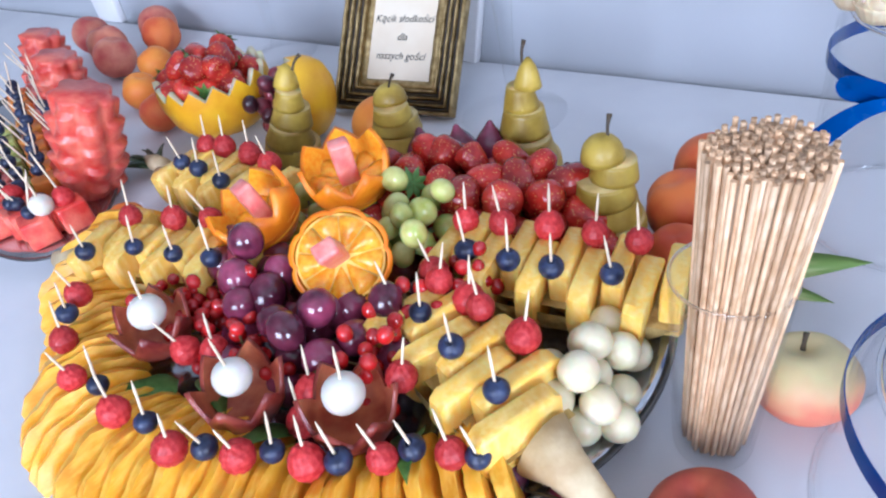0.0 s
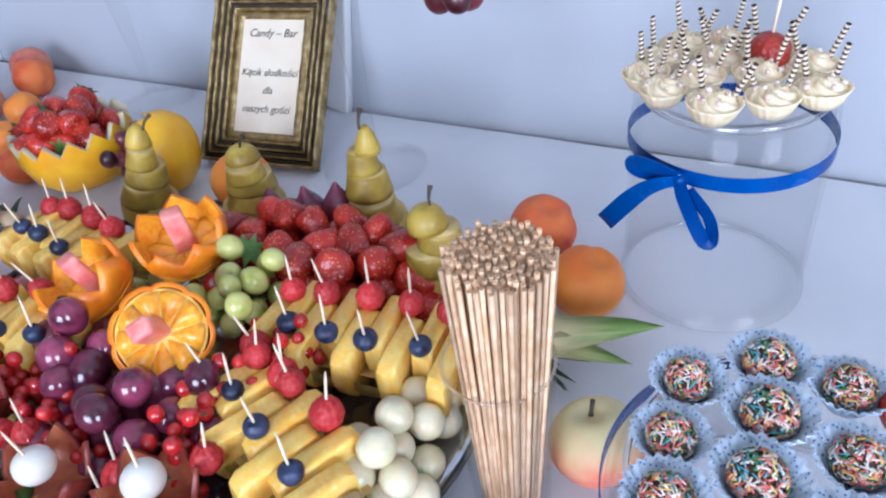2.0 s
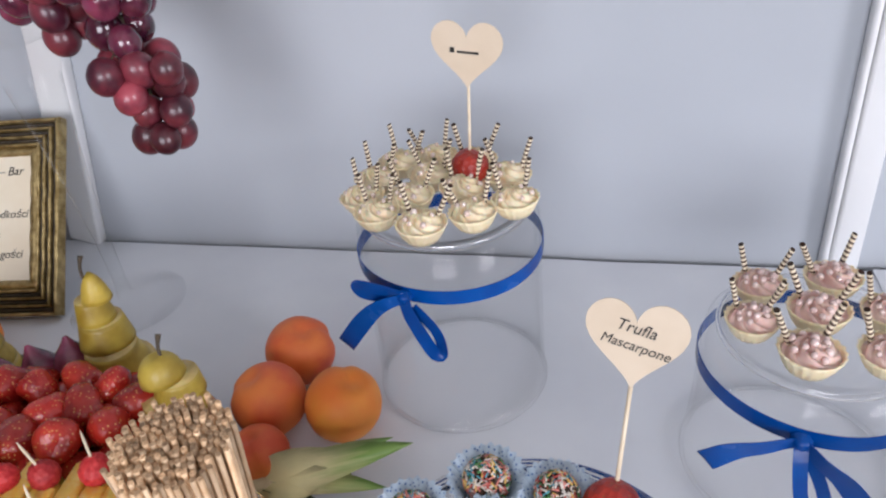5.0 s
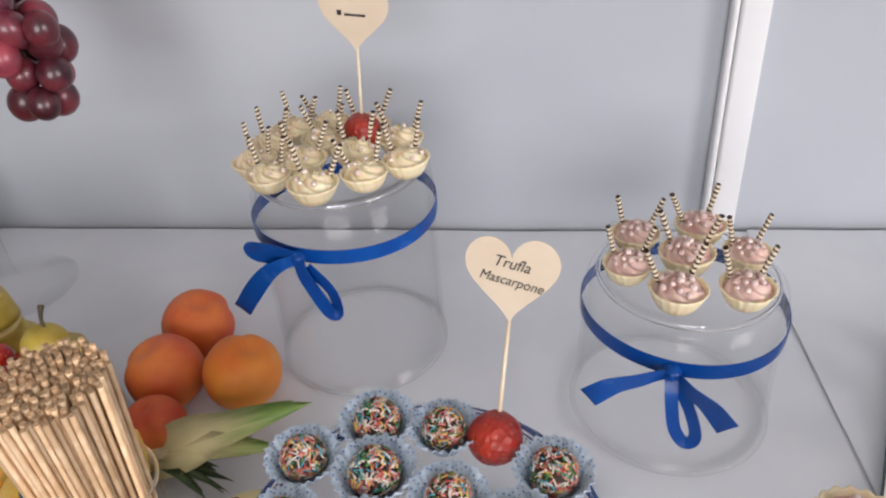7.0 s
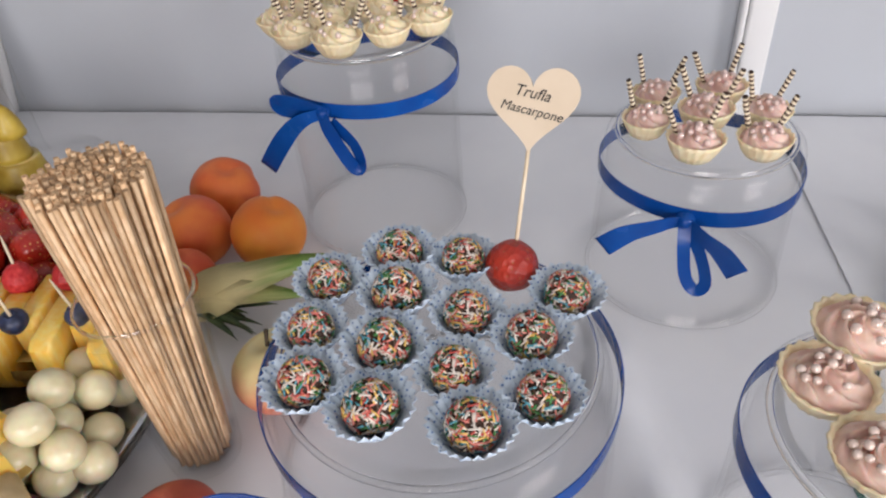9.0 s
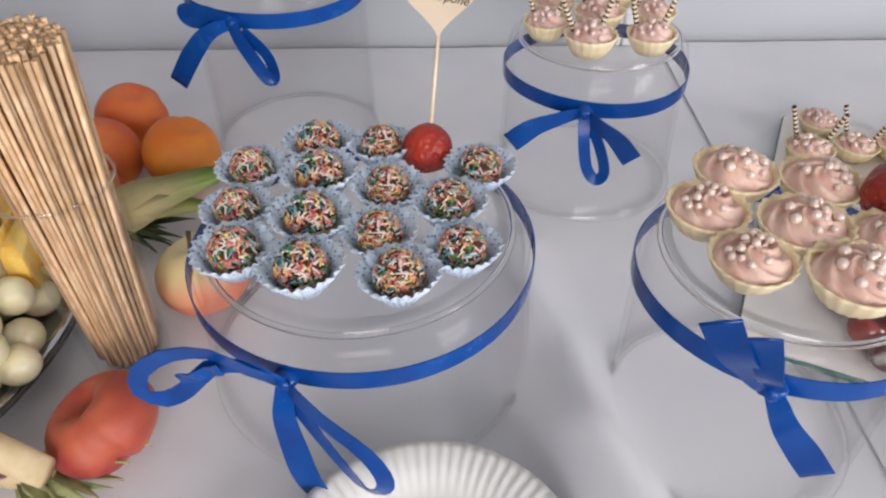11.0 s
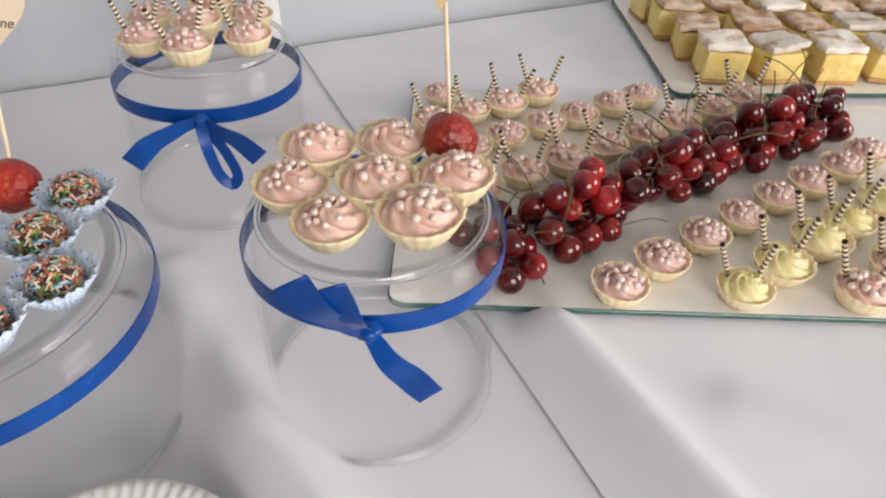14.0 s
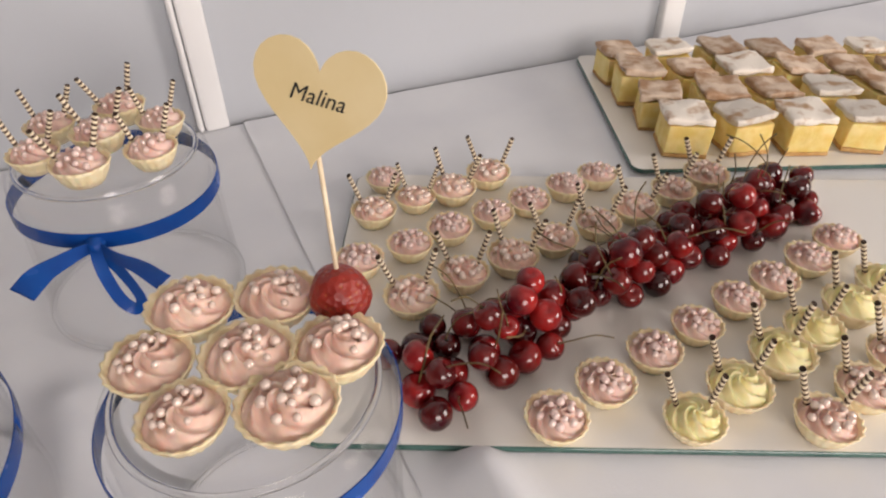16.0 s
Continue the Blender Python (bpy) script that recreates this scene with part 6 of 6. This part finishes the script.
# ---- watermelon platter ----
lp = thing("fruit_platter", pose(-0.690, 0.400, TABLE + 0.001, 0, 0, -23), "long mirrored platter of watermelon and fruit picks", "platter")
part("rim", oval(lathe([(0.98, 0.0108), (1.0, 0.0115), (1.0, 0.0132), (0.98, 0.0128)], 72, close=True), 0.255, 0.092), "platter_rim", lp, "thin dark rim")
part("dish", oval(lathe([(0, 0.010), (0.90, 0.010), (0.98, 0.0125), (0.98, 0.0105), (0.62, 0.004), (0.60, 0.0), (0, 0.0)], 72), 0.255, 0.092), "platter", lp)
LZ = TABLE + 0.0115
q = random.Random(51)


def melon_block(seed, s=0.028, mat="watermelon"):
    bm = box(s, s, s, 0.003)
    for v in bm.verts:
        v.co += 0.002 * Vector((noise.noise(v.co * 80 + Vector((seed, 0, 0))), noise.noise(v.co * 80 + Vector((0, seed, 0))), 0))
    return mesh_of("fruit_cube", bm, mat)


CUBE = [melon_block(s) for s in (1, 2, 3)]
ORANGE_CUBE, GREEN_CUBE = melon_block(4, 0.024, "apricot"), melon_block(5, 0.022, "grape_green")
for mesh, kinds, n, a, b, label in ((CUBE[0], "bbbb", 13, (-0.90, 0.535), (-0.575, 0.392), "red watermelon cube under a berry pick"),
                                    (ORANGE_CUBE, "bbb", 11, (-0.86, 0.485), (-0.575, 0.362), "orange melon cube under a berry pick"),
                                    (GREEN_CUBE, "bb", 7, (-0.76, 0.410), (-0.560, 0.330), "green melon cube under a berry pick"),
                                    (CUBE[1], "rb", 6, (-0.640, 0.335), (-0.500, 0.308), "red watermelon cube on the platter"),
                                    (CUBE[2], "rb", 4, (-0.560, 0.296), (-0.486, 0.338), "red watermelon cube on the platter")):
    for i in range(n):
        t = i / (n - 1)
        x, y = a[0] + (b[0] - a[0]) * t + q.uniform(-0.003, 0.003), a[1] + (b[1] - a[1]) * t + q.uniform(-0.003, 0.003)
        thing("fruit_cube", pose(x, y, LZ, 0, 0, -23 + q.uniform(-18, 18)), label, "melon", "melon cubes", mesh)
        berry_pick(q.choice(kinds), x, y, LZ + 0.033, (q.uniform(-8, 8), q.uniform(-26, -10)), pick=PICK_LONG)


def carved_block(m, seed, r, high):
    """A tall carved watermelon heart with petal-like cuts all round."""
    bm = bmesh.new()
    na, nz = 64, 40
    rows = []
    for i in range(nz + 1):
        t = i / nz
        prof = r * (0.72 + 0.38 * math.sin(math.pi * (0.15 + 0.75 * t)))
        row = []
        for k in range(na):
            a = math.tau * k / na
            step = 0.26 * ((t * 5 + 0.5 * (int(a * 7 / math.tau) % 2)) % 1) * abs(math.sin(a * 3.5)) + 0.06 * abs(math.sin(a * 3.5))
            d = prof * (0.88 + step + 0.06 * noise.noise(Vector((a, t * 5, seed))))
            row.append(bm.verts.new((d * math.cos(a), d * math.sin(a), high * t)))
        rows.append(row)
    for a, b in zip(rows, rows[1:]):
        for k in range(na):
            bm.faces.new((a[k], a[(k + 1) % na], b[(k + 1) % na], b[k]))
    bm.faces.new(rows[0][::-1])
    bm.faces.new(rows[-1])
    return thing("carved_watermelon", m, "carved red watermelon block with petal cuts", "watermelon", "carved watermelons", bm, "watermelon")


carved_block(pose(-0.538, 0.388, LZ, -10, 20, 0), 1, 0.0310, 0.116)
carved_block(pose(-0.770, 0.500, LZ, -8, 14, 0), 2, 0.029, 0.078)
carved_block(pose(-0.880, 0.545, LZ, -8, 12, 0), 3, 0.028, 0.080)
thing("melon_wedge", pose(-0.438, 0.360, TABLE + 0.012, 30, 8, 40), "orange melon wedge beside the pineapple", "melon", "", ball(0.020, 20, 12, 0.8, 0.1, 60), "apricot")
berry_pick("w", -0.492, 0.318, LZ + 0.036, (0, -10))


# ---- picture frame with a script notice ----
fr = thing("picture_frame", Matrix.Translation((-0.319, 0.638, TABLE + 0.001)) @ pose(0, 0, 0, 0, 0, 7.5) @ pose(0, 0, 0, 90 - 37, 0, 0), "antique gold ribbed picture frame with a script notice", "picture frame")
FW, FH = 0.154, 0.200


def frame_ring(inset, width, depth, z0, mat, wavy=0.0):
    bm = bmesh.new()
    x0, y0 = FW / 2 - inset, inset
    outer, innr = [], []
    n = 14
    def side(ax, ay, bx, by):
        return [(ax + (bx - ax) * k / n, ay + (by - ay) * k / n) for k in range(n)]
    corners = [(-x0, inset), (x0, inset), (x0, FH - inset), (-x0, FH - inset)]
    ins = [(-x0 + width, inset + width), (x0 - width, inset + width), (x0 - width, FH - inset - width), (-x0 + width, FH - inset - width)]
    O, I = [], []
    for k in range(4):
        O += side(*corners[k], *corners[(k + 1) % 4])
        I += side(*ins[k], *ins[(k + 1) % 4])
    layers = []
    for pts, z in ((O, z0), (O, z0 + depth * 0.7), ([((a[0] + b[0]) / 2, (a[1] + b[1]) / 2) for a, b in zip(O, I)], z0 + depth), (I, z0 + depth * 0.7), (I, z0)):
        ring = []
        for i, (x, y) in enumerate(pts):
            dz = wavy * math.sin(i * 2.1) if z > z0 else 0
            ring.append(bm.verts.new((x, y, z + dz)))
        layers.append(ring)
    m = len(O)
    for a, b in zip(layers, layers[1:]):
        for k in range(m):
            bm.faces.new((a[k], a[(k + 1) % m], b[(k + 1) % m], b[k]))
    return part("moulding", bm, mat, fr, "ribbed gold moulding" if mat == "gold" else "dark groove")


ins = 0.0
for i, (w, d, mat) in enumerate(((0.0040, 0.014, "gold"), (0.0050, 0.0095, "dark_wood"), (0.0028, 0.0125, "gold"), (0.0048, 0.0085, "dark_wood"), (0.0028, 0.011, "gold"), (0.0045, 0.0075, "dark_wood"), (0.0035, 0.0095, "gold"), (0.009, 0.006, "gold"))):
    frame_ring(ins, w, d, 0.0, mat, 0.0007 if mat == "gold" else 0.0)
    ins += w
part("notice", box(FW - 2 * ins + 0.002, FH - 2 * ins + 0.002, 0.001), "paper", fr, "cream paper notice", pose(0, FH / 2, 0.002), smooth=False)
part("back", box(FW - 0.004, FH - 0.004, 0.002), "dark_wood", fr, "dark backing board", pose(0, FH / 2, -0.0025), smooth=False)
for text, size, y in (("Candy – Bar", 0.0125, 0.148), ("Kącik słodkości", 0.0115, 0.104), ("dla", 0.0115, 0.084), ("naszych gości", 0.0115, 0.063)):
    words("lettering", text, size, fr, pose(0, y, 0.0034))


# ---- tall footed glass vases with hanging grapes ----
def tall_vase(x, y, label):
    root = thing("glass_vase", pose(x, y, TABLE + 0.0005), label, "vase", "tall glass vases")
    part("foot", lathe([(0, 0.001), (0.055, 0.001), (0.056, 0.003), (0.020, 0.007), (0.0085, 0.013)], 56), "glass", root)
    part("stem", lathe([(0.0085, 0.013), (0.0058, 0.028), (0.0070, 0.08), (0.0110, 0.14), (0.0165, 0.19), (0.0230, 0.235)], 32), "vase_glass", root, "tapering clear glass stem")
    part("cone", lathe([(0.0230, 0.235), (0.032, 0.262), (0.085, 0.330), (0.135, 0.390), (0.1325, 0.390), (0.083, 0.334), (0.028, 0.268), (0, 0.262)], 56), "glass", root)
    return root


tall_vase(-0.183, 0.672, "tall footed clear glass vase holding grapes")
tall_vase(-0.600, 0.735, "tall footed clear glass vase at the wall")


def hanging_grapes(x, y, top, length, label, seed, count, mat="grape_red"):
    """A bunch that hangs by its stalk from the vase's rim."""
    q = random.Random(seed)
    root = thing("grape_bunch", pose(x, y, top), label, "grapes", "hanging grapes")
    mesh = mesh_of("grape", ball(0.0112, 18, 12, 1.12), mat)
    placed = []
    for tries in range(4000):
        if len(placed) == count:
            break
        t = q.random()
        w = 0.030 * (1 - 0.62 * t)
        a, d = q.uniform(0, math.tau), w * math.sqrt(q.random())
        p = Vector((d * math.cos(a), d * math.sin(a), -0.012 - length * t))
        if all((p - o).length > 0.0178 for o in placed):
            placed.append(p)
    for i, p in enumerate(placed):
        g = part("grape", mesh, None, root, "", scaled(Matrix.Translation(p) @ pose(0, 0, 0, q.uniform(-30, 30), q.uniform(-30, 30), 0), q.uniform(0.92, 1.08)))
        if i % 2 == 0:
            part("stem", tube(curve_points([p, p * 0.6 + Vector((0, 0, 0.006)), (0, 0, p.z * 0.5 + 0.006)], 6), 0.0007, 5), "dark_stem", root, "thin brown stem")
    part("stalk", tube(curve_points([(0, 0, -length * 0.8), (0.001, 0, -length * 0.3), (0, 0, 0.012), (-0.018, 0.010, 0.030)], 12), 0.0014, 7), "dark_stem", root, "brown grape stalk")
    return root


hanging_grapes(-0.024, 0.604, 1.030, 0.054, "bunch of red grapes hanging from the vase", 3, 24)
hanging_grapes(-0.026, 0.606, 1.092, 0.050, "bunch of dark red grapes over the vase rim", 4, 20, "grape_purple")
hanging_grapes(-0.075, 0.618, 1.098, 0.052, "bunch of red grapes over the vase rim", 5, 20)
hanging_grapes(-0.118, 0.628, 1.112, 0.050, "bunch of dark grapes in the vase", 6, 18, "grape_purple")
